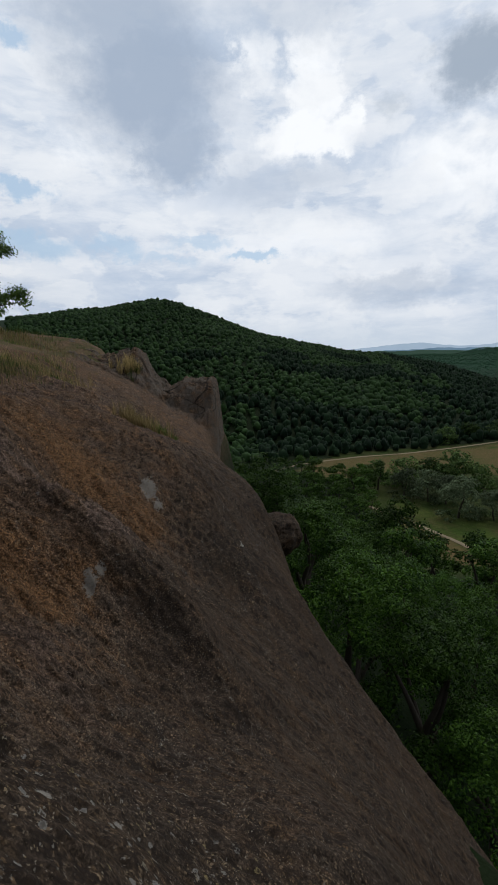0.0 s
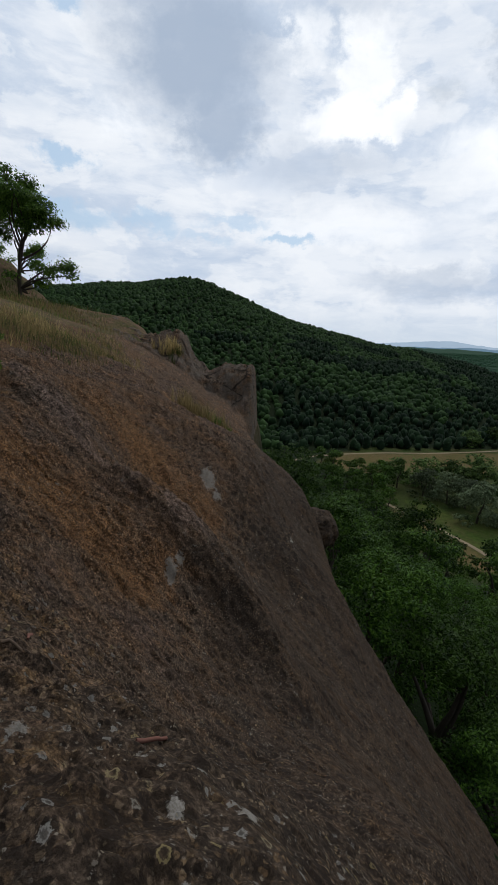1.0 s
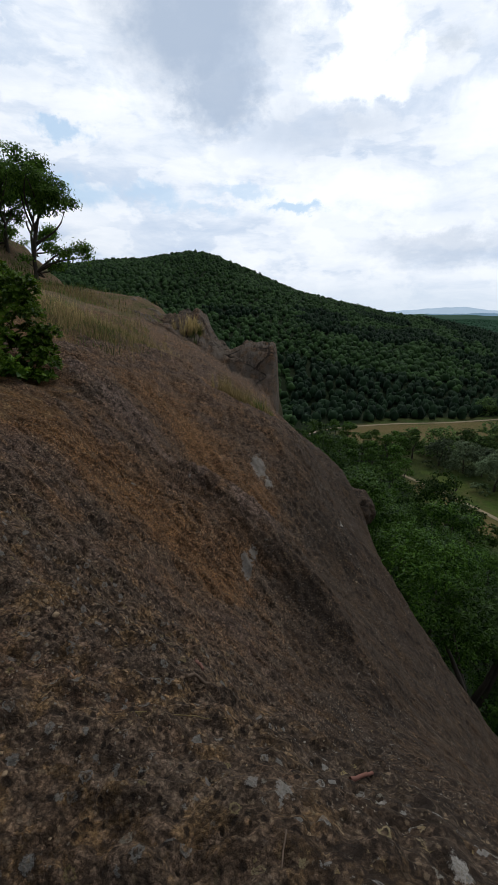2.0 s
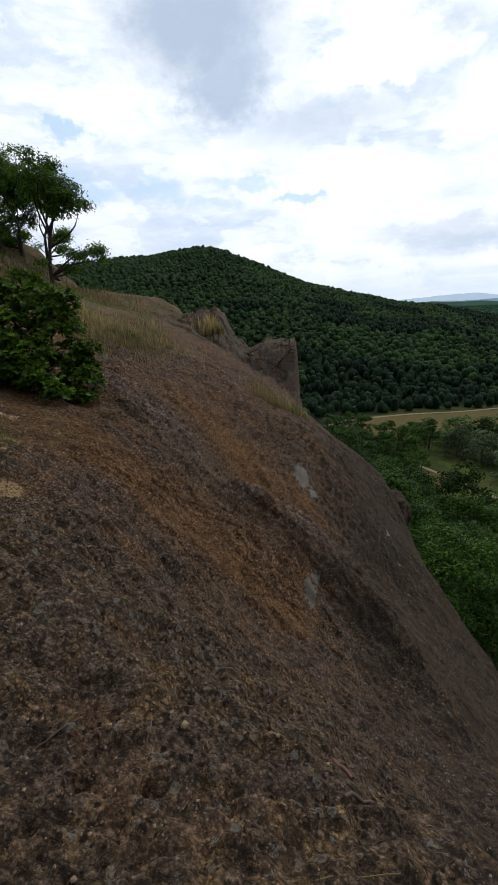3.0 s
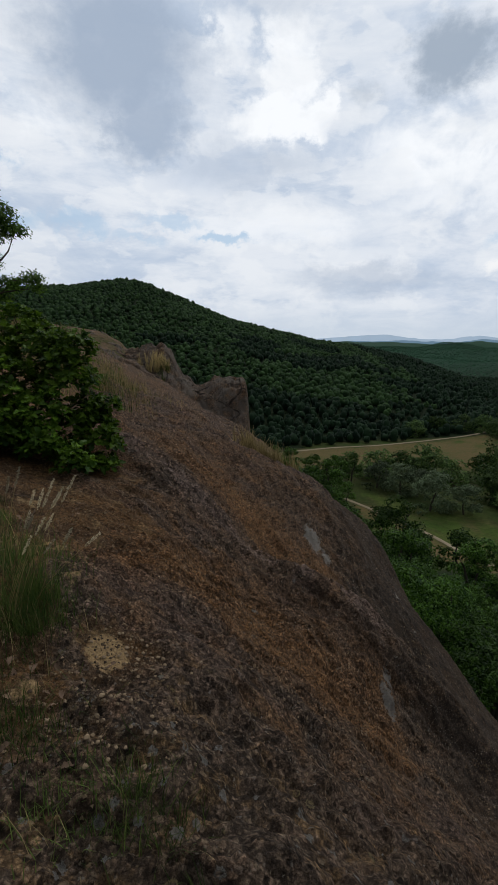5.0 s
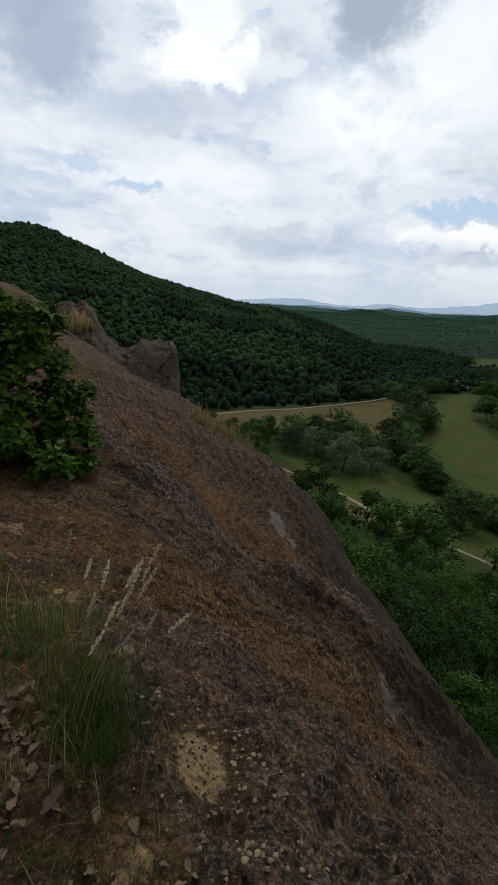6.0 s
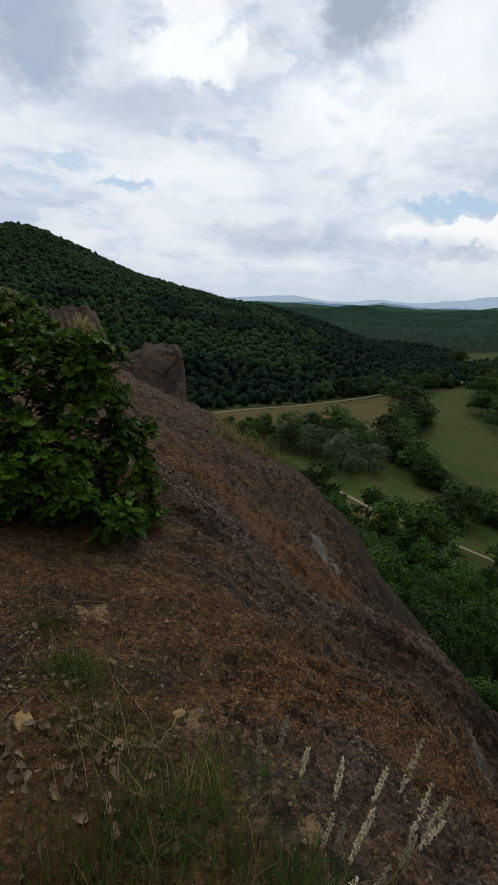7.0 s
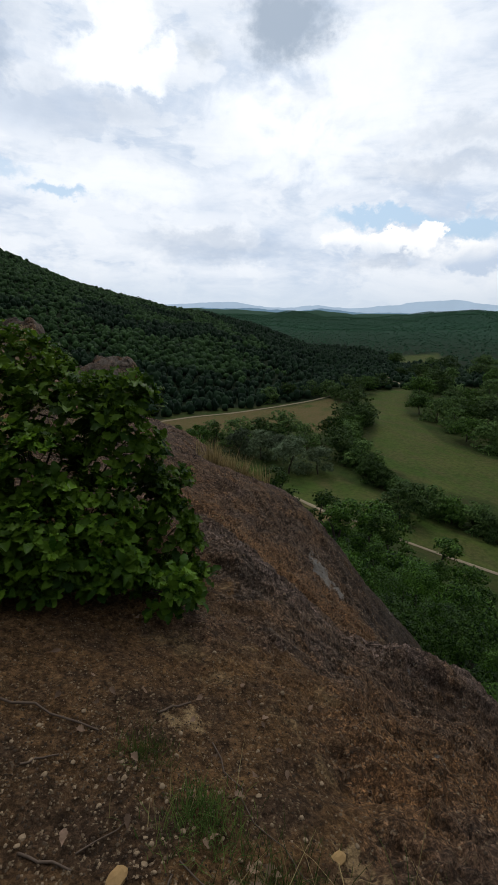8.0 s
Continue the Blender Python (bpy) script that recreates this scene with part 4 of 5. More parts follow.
def make_trees():
    rng = np.random.default_rng(5)
    # trees whose crowns reach up beside the cliff: x, y, height of the top
    near = [(4.6, 21.6, -6.6), (6.6, 18.2, -8.0), (3.0, 26.6, -5.8), (-0.2, 35.6, -5.0), (8.4, 30.0, -11.0), (12.6, 20.6, -11.2), (17.5, 29.0, -14.0), (8.6, 14.8, -10.2), (10.8, 25.0, -11.5), (3.6, 32.5, -8.5), (13.5, 14.0, -13.5), (8.0, 37.0, -13.0), (14.5, 36.0, -15.5), (18.5, 21.0, -16.0), (7.2, 10.5, -11.5)]
    models = []
    for i in range(4):
        models.append(make_tree("tree", "leafy green broadleaf tree on the slope below the cliff", "tree", 10.0, 6.4, 40 + i, LEAF, 560, 20, 0.150, 6, 0.22, (rng.normal(0, 0.5), rng.normal(0, 0.5)), 0.17, 24, True, (), (0.085, 0.15)))
        tagged(models[-1], group="trees below the cliff")
    used = []
    for i, (x, y, top) in enumerate(near):
        ground = land_at(x, y) - 0.2
        size = max(0.75, (top - ground) / 10.3)
        if i < 4:
            models[i].matrix_basis = spin(x, y, ground, rng.uniform(0, 6), size)
        else:
            put_copy(models[i % 4], x, y, ground, rng.uniform(0, 6), size)
        used.append((x, y))
    # the wood that runs down from the cliff to the meadows
    mids = [make_tree("tree", "dense green broadleaf tree in the wood below the cliff", "tree", 9.0, 5.4, 60 + i, LEAF if i % 2 else LEAF_MID, 360, 8, 0.29, 0, 0.10, (0, 0), 0.20, 20, False, (), (0.10, 0.17)) for i in range(4)]
    thin = [make_tree("tree", "green broadleaf tree far down in the wood", "tree", 8.5, 6.0, 70 + i, LEAF_MID if i else LEAF, 300, 4, 0.48, 0, 0.06, (0, 0), 0.22, 17, False, (), (0.11, 0.18)) for i in range(3)]
    spots = []
    for ix in range(-6, 17):
        for iy in range(0, 27):
            x, y = ix * 6.6 + rng.uniform(-2.2, 2.2) + (iy % 2) * 3.3, 4 + iy * 6.4 + rng.uniform(-2.2, 2.2)
            over = max(x - float(edge_x(np.array([min(y, 34.0)]))[0]), y - 30.5)
            az, far = math.degrees(math.atan2(x + 4, y - 2)), math.hypot(x + 4, y - 2)
            if over < 5.5 or az > 50 or az < -7 or far > 160 or (az > 16 and far > 72) or min(math.hypot(x - a, y - b) for a, b in used) < 4.6:
                continue
            if free_of_fields(x, y) and not (y > 116 and x > 38):
                spots.append((x, y, far))
    made = {}
    for x, y, far in spots:
        kind = mids if far < 62 else thin
        i = made[len(kind)] = made.get(len(kind), -1) + 1
        pose_now = spin(x, y, land_at(x, y) - 0.2, rng.uniform(0, 6), rng.uniform(0.72, 1.28))
        if i < len(kind):
            kind[i].matrix_basis = pose_now
            tagged(kind[i], group="wood below the cliff")
        else:
            copy_thing(kind[i % len(kind)], Matrix.Identity(4)).matrix_basis = pose_now
    # willows and bushes along the stream and between the fields
    willow = [make_tree("willow_tree", "grey-green willow tree at the edge of the meadow", "tree", 8.0, 8.5, 80 + i, LEAF_GREY, 620, 4, 0.48, 0, 0.0, (0, 0), 0.22, 16, False, (), (0.16, 0.23)) for i in range(2)]
    green = [make_tree("tree", "round dark green tree between the valley fields", "tree", 7.0, 8.5, 90 + i, (LEAF_VALLEY, LEAF_MID, LEAF_VALLEY)[i], 480, 4, 0.58, 0, -0.06, (0, 0), 0.22, 16, False, (), (0.18, 0.25)) for i in range(3)]
    # place and width of each crown
    willows = [(51.7, 122.5, 11.7), (59.6, 119.5, 8.6), (48.8, 137.2, 9.9), (53.1, 134.5, 8.9), (43.7, 143.6, 9.2)]
    for i, (x, y, wide) in enumerate(willows):
        model = willow[i % 2]
        pose_now = spin(x, y, land_at(x, y) - 0.2, rng.uniform(0, 6), wide / 8.5)
        if i < 2:
            model.matrix_basis = pose_now
            tagged(model, group="willows by the stream")
        else:
            copy_thing(model, Matrix.Identity(4)).matrix_basis = pose_now
    places = [(104.3, 173, 17.5), (82.6, 152, 10.9), (73.9, 131, 12.0), (75.5, 121, 10.4), (70.6, 108.5, 7.8), (64, 152, 14.0), (69, 147, 9.8), (57, 158, 10), (46.5, 154.1, 11.5), (39.9, 164.1, 8.1), (35.9, 160.4, 6.9), (61.4, 84.0, 10.6), (71.2, 86.5, 8.4), (72.5, 80.7, 7.4), (75.6, 76.5, 7.2), (75.3, 72.8, 6.0)]
    # round bushy trees on the far side of the meadow
    places += [(148.5, 186, 11.8), (147, 172, 12.6), (141, 155, 11.6), (133, 139.7, 11.8), (132.5, 129, 12.3), (133.5, 122, 11), (178, 222, 15.9), (203, 240, 17.3), (183.5, 201.4, 13.3), (158.5, 162.5, 13.8), (157.6, 151.3, 15.7), (195.4, 189.8, 17.6), (190.8, 200.2, 11.7), (209, 237.3, 11.6), (297.1, 298.5, 20), (267.1, 254.2, 16), (291.7, 327.5, 17), (265.3, 319.4, 16), (226.3, 304.2, 9.5), (227, 215, 14), (240, 306, 12), (280, 384, 14), (357, 352, 15), (331, 315, 14), (172, 165, 13), (180, 178, 12), (150, 138, 12), (168, 150, 12), (162, 178, 12), (172, 192, 12), (214, 250, 12), (164, 206, 10), (186, 232, 11), (225, 270, 12), (250, 280, 13)]
    # foot of the spur
    places += [(131.5, 224, 16), (156.1, 245.2, 12.4), (148, 241, 10), (179.6, 260.8, 11.5), (168, 256, 10), (129.1, 239.4, 10.6), (118.1, 239.9, 10.5), (103.4, 236, 10.2), (88, 226, 9.6)]
    belt = np.array([(116, 186), (108, 176), (98, 164), (89, 154), (81, 140), (75, 126), (74, 115), (71.5, 108), (70.5, 102), (71, 94), (71.5, 88), (73, 82), (76, 76), (80, 64)], float)
    s = np.concatenate([[0], np.cumsum(np.hypot(*np.diff(belt, axis=0).T))])
    for d in np.arange(0, s[-1], 1.9):
        x, y = np.interp(d, s, belt[:, 0]) + rng.normal(0, 1.3), np.interp(d, s, belt[:, 1]) + rng.normal(0, 1.3)
        places.append((x, y, rng.uniform(0.025, 0.055) * math.hypot(x, y)))
    for i, (x, y, wide) in enumerate(places):
        model = green[i % 3]
        pose_now = spin(x, y, land_at(x, y) - 0.2, rng.uniform(0, 6), wide / 8.5)
        if i < 3:
            model.matrix_basis = pose_now
            tagged(model, group="trees between the fields")
        else:
            copy_thing(model, Matrix.Identity(4)).matrix_basis = pose_now
    # oaks on the hillside above the rock
    shape = [(1.2, 0.2, 5.7, 0.95), (0.2, -0.5, 6.2, 0.9), (2.0, 0.3, 4.9, 0.6), (1.0, -0.3, 4.5, 0.7), (2.8, 0.2, 2.4, 0.55), (1.7, 0.3, 2.1, 0.65), (-0.5, -0.4, 7.4, 0.6), (-0.8, 0.6, 5.7, 0.75), (1.0, 0.9, 1.5, 0.5), (3.2, 0.1, 1.9, 0.35), (0.2, 0.7, 7.2, 0.6), (-0.4, -0.4, 1.7, 0.35), (0.5, 0.9, 5.2, 0.8), (1.5, -0.7, 5.2, 0.6)]
    oak = make_tree("oak_tree", "gnarled oak tree with open crown on the grassy hillside", "tree", 7.0, 6.6, 123, LEAF_OAK, 400, 22, 0.16, 12, 0.30, (0.3, -0.2), 0.19, 13, True, shape, girth=0.019)
    thicket = make_tree("oak_tree", "dense low-branched oak on the grassy hillside", "tree", 6.0, 5.2, 131, LEAF_OAK, 420, 22, 0.17, 5, -0.05, (0.1, 0.1), 0.20, 20, True, (), (0.12, 0.18), girth=0.019)
    tagged(thicket, group="oaks on the hillside")
    thicket.matrix_basis = spin(-22.4, 30.6, land_at(-22.4, 30.6) - 0.3, 0.4, 0.95)
    for x, y, turn, size in ((-22.9, 33.8, 2.2, 1.1), (-25.4, 31.6, 4.0, 1.1)):
        put_copy(thicket, x, y, land_at(x, y) - 0.3, turn, size)
    tagged(oak, group="oaks on the hillside")
    oak.matrix_basis = spin(-17.2, 30.0, land_at(-17.2, 30.0) - 0.35, 0.0, 1.0)
    for x, y, turn, size in ((-20.6, 33.0, 2.0, 0.86), (-24.5, 36.0, 4.1, 0.9), (-22.8, 29.0, 5.2, 0.75), (-29.0, 34.0, 1.2, 0.9), (-21.2, 31.4, 3.3, 0.66), (-22.6, 33.5, 0.7, 0.80), (-20.2, 35.5, 5.6, 0.9)):
        put_copy(oak, x, y, land_at(x, y) - 0.35, turn, size)


def make_woods():
    """Close-set crowns over the hill across the valley and the flats at its foot."""
    rng = np.random.default_rng(8)
    gx, gy = np.meshgrid(np.arange(-330, 330, 4.6), np.arange(116, 650, 4.8))
    x, y = (gx + rng.uniform(-2.4, 2.4, gx.shape)).ravel(), (gy + rng.uniform(-2.5, 2.5, gx.shape)).ravel()
    az = np.degrees(np.arctan2(x, y))
    z = land_height(x, y)
    ridge = np.interp(x, (-900, -420, -250, -165, -30, 165, 225, 330), (760, 690, 640, 620, 600, 590, 560, 520))
    ok = (az > -27) & (az < 58) & (y < ridge + 25)
    foot = np.interp(x, (-500, 0, 60, 110, 170, 240), (230, 225, 235, 262, 320, 400))
    behind = (x > -20) & (y > np.interp(x, (-20, 8, 25, 44, 67, 94, 112, 142), (190, 192, 199, 206, 212, 223, 233, 254)))
    ok &= (y > foot - 14) | behind | ((y > 250 + np.maximum(0, x - 190) * 0.5) & (x > 95))
    ok &= (az < 56) & ((y < 222) <= behind)
    for ring in (MEADOW, FIELD, *FAR_FIELDS):
        ok &= inside(x, y, ring, 2.0) < 0.3
    ok &= (np.hypot(x - 200, y - 272) > 12) & (np.hypot((x - 150) / 3, y - 243) > 3.0)
    x, y, z = x[ok], y[ok], z[ok]
    n, k = len(x), 15
    r = rng.uniform(2.1, 3.2, n) * (0.9 + 0.2 * fbm(x / 40, y / 40, 2, 6))
    tall = rng.uniform(0.9, 1.5, n)
    foot_here = np.interp(x, (-500, 0, 60, 110, 170, 240), (230, 225, 235, 262, 320, 400))
    pine = ((fbm(x / 45, y / 45, 2, 12) > 0.2) & (z < VALLEY + 45)) | ((y < foot_here + 32 + 40 * fbm(x / 30, y / 30, 2, 14)) & (x > 0)) | ((x > 150) & (y > 330))
    r, tall = np.where(pine, r * 0.85, r), np.where(pine, tall * 1.35, tall)
    # crown: three rings of eight and a tip, pushed in and out
    turn = np.arange(8) * np.pi / 4
    rings = [np.stack([np.cos(turn + i * 0.39) * w, np.sin(turn + i * 0.39) * w, np.full(8, h)], -1) for i, (w, h) in enumerate(((0.80, -0.25), (1.0, 0.25), (0.66, 0.78)))]
    dome = np.concatenate(rings + [np.array([[0.0, 0.0, 1.04]])])
    a = np.arange(8)
    b = (a + 1) % 8
    tris = np.concatenate([np.stack([a + o, b + o, a + o + 8], -1) for o in (0, 8)] + [np.stack([b + o, b + o + 8, a + o + 8], -1) for o in (0, 8)] + [np.stack([a + 16, b + 16, np.full(8, 24)], -1)])
    scale = np.stack([r, r, r * tall], -1)[:, None]
    crowns = dome[None] * scale * rng.uniform(0.66, 1.14, (n, 25, 1)) + np.stack([x, y, z + r * tall * 0.35], -1)[:, None]
    way = sphere_ways(n * k, rng, 0.0)
    R = np.repeat(np.stack([r, r, r * tall], -1), k, 0)
    base = np.repeat(np.stack([x, y, z + r * tall * 0.35], -1), k, 0)
    at = base + way * R * rng.uniform(0.88, 1.12, (n * k, 1))
    v, f = leaf_quads(at, way + [0, 0, 0.30], 0.42, 0.36, rng, 0.35)
    size = np.repeat(np.repeat(r * 1.0, k), 4)[:, None]
    mid = np.repeat(at, 4, 0)
    v = (mid + (v - mid) * size).reshape(-1, 4, 3)
    dark = np.repeat(pine, k)
    for sort, leafy, mat, label in ((~pine, ~dark, LEAF_DARK, "dense dark green broadleaf woodland covering the hill"), (pine, dark, LEAF_PINE, "very dark pine woodland at the foot of the hill")):
        count, loose = int(sort.sum()), int(leafy.sum())
        blades_f = np.arange(4 * loose).reshape(loose, 4)
        blades_f = np.concatenate([blades_f[:, (0, 1, 2)], blades_f[:, (0, 2, 3)]])
        crown_f = (np.arange(count)[:, None, None] * 25 + tris[None]).reshape(-1, 3)
        ob = mesh_object("woods", *merged([(crowns[sort].reshape(-1, 3), crown_f), (v[leafy].reshape(-1, 3), blades_f)]), mat, True)
        tagged(ob, label, "woods", kind="stuff")


def make_far_woods():
    """The woods on the low hills beyond the valley."""
    rng = np.random.default_rng(9)
    n, k = 42000, 3
    az = np.radians(rng.uniform(8, 58, n))
    r = np.sqrt(rng.uniform(400.0 ** 2, 2500.0 ** 2, n)) ** 0.97
    x, y = r * np.sin(az), r * np.cos(az)
    z = land_height(x, y)
    ok = (z > VALLEY + 0.8) | (rng.random(n) < 0.55)
    ok &= (x > 285) | (y > 660)
    for ring in FAR_FIELDS:
        ok &= inside(x, y, ring, 5.0) < 0.3
    x, y, z, r = x[ok], y[ok], z[ok], r[ok]
    n = len(x)
    s = rng.uniform(1.5, 2.8, n) * (0.6 + r / 1500)
    way = sphere_ways(n * k, rng, 0.0)
    at = np.repeat(np.stack([x, y, z + s * 0.3], -1), k, 0) + way * np.repeat(s, k)[:, None] * [1.2, 1.2, 0.8]
    v, f = leaf_quads(at, way + [0, 0, 1.4], 1.0, 0.85, rng, 0.22)
    mid = np.repeat(at, 4, 0)
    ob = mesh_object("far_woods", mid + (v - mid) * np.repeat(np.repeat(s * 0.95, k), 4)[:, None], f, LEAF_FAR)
    tagged(ob, "woods on the low hills beyond the valley, tinted blue-green as by haze", "woods", kind="stuff")


def oak_leaf(length, width, fold, curl, rng, lobes=4):
    """One lobed leaf along +y from the origin, folded along its rib."""
    u = np.linspace(0, 1, 11)
    half = width * np.sin(np.pi * np.clip(u, 0.02, 0.98) ** 1.5) ** 0.75 * (1 + 0.24 * np.cos(u * 2 * np.pi * lobes + 2.6))
    half[0], half[-1] = width * 0.05, width * 0.12
    z = -curl * u ** 2 * length + rng.normal(0, 0.006 * length / 0.08, 11) * u
    rib = np.stack([0 * u, u * length, z], -1)
    left = np.stack([-half, u * length + 0.12 * half, z + fold * half + rng.normal(0, 0.004, 11)], -1)
    right = np.stack([half, u * length + 0.12 * half, z + fold * half + rng.normal(0, 0.004, 11)], -1)
    return np.concatenate([left, rib, right]), grid_faces(3, 11)


def turned(v, m):
    return v @ np.array(m.to_3x3()).T + np.array(m.translation)


def make_bush():
    """A low oak bush: stems, and sprays of lobed leaves at their tips."""
    rng = np.random.default_rng(31)
    base = (-5.75, 6.25)
    root = new("oak_bush")
    tagged(root, "low oak bush with glossy lobed green leaves", "bush")
    root.location = (*base, rock_at(*base) - 0.05)
    zero = np.array(root.location)
    meshes, sprigs = [], []
    for i in range(5):
        pieces = []
        for j in range(8):
            leaf = oak_leaf(rng.uniform(0.060, 0.104), rng.uniform(0.017, 0.026), rng.uniform(0.15, 0.5), rng.uniform(0.1, 0.45), rng)
            m = Euler((radians(rng.uniform(14, 62)), 0, j * 2.4 + rng.uniform(-0.3, 0.3)), "XYZ").to_matrix().to_4x4()
            m.translation = Vector((0, 0, rng.uniform(-0.02, 0.03)))
            pieces.append((turned(leaf[0], m), leaf[1]))
        sprigs.append(merged(pieces))
        ob = mesh_object("leaf_sprig", *sprigs[-1], LEAF_NEAR, True)
        meshes.append(ob.data)
        bpy.data.objects.remove(ob)
    # lobes of the bush: x, y, z, reach
    lobes = np.array([(-5.71, 6.90, 2.53, 0.29), (-5.45, 6.70, 2.28, 0.31), (-5.10, 6.60, 2.37, 0.21), (-5.14, 6.55, 2.08, 0.29), (-4.79, 6.62, 1.80, 0.13), (-4.94, 6.50, 1.72, 0.20), (-5.62, 6.35, 2.00, 0.31), (-5.36, 6.25, 1.73, 0.30), (-4.86, 6.45, 1.47, 0.25), (-4.77, 6.30, 1.20, 0.17), (-4.99, 6.20, 1.22, 0.15), (-5.62, 6.00, 1.71, 0.25), (-5.31, 6.10, 1.50, 0.20), (-5.73, 5.90, 1.52, 0.13), (-4.93, 5.90, 1.40, 0.15), (-5.24, 6.00, 1.55, 0.18), (-5.60, 5.92, 1.60, 0.17), (-6.15, 6.3, 2.05, 0.42), (-6.6, 6.6, 2.25, 0.50), (-6.2, 6.9, 2.50, 0.32), (-6.3, 5.95, 1.75, 0.32)])
    count = 1200
    pick = rng.choice(len(lobes), count, p=lobes[:, 3] ** 2 / np.sum(lobes[:, 3] ** 2))
    way = sphere_ways(count, rng, -0.30)
    at = lobes[pick, :3] + way * lobes[pick, 3:4] * rng.uniform(0.45, 1.08, (count, 1)) ** 0.5
    stems = []
    for lobe in lobes:
        w = np.linspace(0, 1, 6)[:, None]
        line = zero + w * (lobe[:3] - zero) + np.sin(w * np.pi) * rng.normal(0, 0.06, 3)
        stems.append(line)
        v, f = tube(line - zero, 0.014 * (1.15 - 0.9 * w[:, 0]), 6)
        part("stem", mesh_object("stem", v, f, BARK, True), root)
    twigs, rest = [], []
    order = np.argsort(np.hypot(at[:, 0] + 5.2, at[:, 1] - 4.2))
    at, way, pick = at[order], way[order], pick[order]
    for i in range(count):
        z_floor = rock_at(at[i, 0], at[i, 1]) + 0.09
        at[i, 2] = max(at[i, 2], z_floor)
        out = Vector(way[i] * 0.8 + np.array([0, 0, 0.9]) + rng.normal(0, 0.22, 3)).normalized()
        m = out.to_track_quat("Z", "Y").to_matrix().to_4x4() @ pose(0, 0, 0, 0, 0, rng.uniform(0, 360))
        size = rng.uniform(0.8, 1.25)
        m = Matrix.Translation(at[i] - zero) @ m @ Matrix.Diagonal((size, size, size, 1))
        if i < 300:
            ob = new("leaf_sprig", meshes[i % 5])
            ob.matrix_basis = m
            ob.parent = root
        else:
            rest.append((turned(sprigs[i % 5][0], m), sprigs[i % 5][1]))
        if i % 6 == 0:
            start = lobes[pick[i], :3] * 0.8 + (at[i] * 0.2)
            twigs.append(tube(np.array([start, start * 0.5 + at[i] * 0.5 + [0, 0, 0.02], at[i]]) - zero, np.array([0.005, 0.004, 0.002]), 4))
    tagged(part("twig_work", mesh_object("twig_work", *merged(twigs), BARK, True), root), kind="stuff")
    tagged(part("foliage", mesh_object("foliage", *merged(rest), LEAF_NEAR, True), root), kind="stuff")
    leaf = oak_leaf(0.08, 0.026, 0.4, 0.5, rng)
    dead = part("dead_leaf", mesh_object("dead_leaf", leaf[0], leaf[1], DRY_LEAF, True), root, "withered brown leaf")
    dead.location = Vector((-5.06, 6.12, 1.80)) - Vector(zero)
    dead.rotation_euler = (1.2, 0.3, 0.5)


def blades(places, low, high, lean, width, rng, wind=(0, 0), grown=1.0):
    """Grass blades as tapering bent ribbons on the given feet."""
    n = len(places)
    h = rng.uniform(low, high, n) * grown
    a = rng.uniform(0, 2 * np.pi, n)
    off = lean * h * rng.uniform(0.2, 1.0, n)
    tip = np.stack([np.cos(a) * off + wind[0] * h, np.sin(a) * off + wind[1] * h, h * np.sqrt(np.clip(1 - (off / h) ** 2, 0.2, 1))], -1)
    side = np.stack([-np.sin(a), np.cos(a), 0 * a], -1) * width / 2
    rows = []
    for u, w in ((0, 1.0), (0.4, 0.85), (0.75, 0.55), (1.0, 0.08)):
        c = places + tip * np.array([u ** 1.6, u ** 1.6, u ** 0.9]) if u else places
        rows += [c - side * w, c + side * w]
    v = np.stack(rows, 1).reshape(-1, 3)
    f = np.array([(0, 1, 3, 2), (2, 3, 5, 4), (4, 5, 7, 6)])
    return v, (np.arange(n)[:, None, None] * 8 + f[None]).reshape(-1, 4)


def make_grass(name, label, cx, cy, rx, ry, count, low, high, lean, width, mat, seed, on=rock_at, wind=(0, 0), spread=0.10):
    rng = np.random.default_rng(seed)
    tufts = max(3, count // 18)
    tx, ty = cx + rx * rng.normal(0, 0.5, tufts), cy + ry * rng.normal(0, 0.5, tufts)
    pick = rng.integers(0, tufts, count)
    spread = min(rx, ry) * spread * rng.uniform(0.4, 1.8, tufts)[pick]
    x, y = tx[pick] + rng.normal(0, spread, count), ty[pick] + rng.normal(0, spread, count)
    if on is rock_at:
        z = cliff_height(x, y) + rock_relief(x, y)[0]
    else:
        z = np.maximum(land_height(x, y), cliff_height(x, y) + rock_relief(x, y)[0] - 0.15)
    v, f = blades(np.stack([x, y, z - 0.02], -1), low, high, lean, width, rng, wind, rng.uniform(0.4, 1.15, tufts)[pick])
    tagged(mesh_object(name, v, f, mat), label, "grass", kind="stuff")


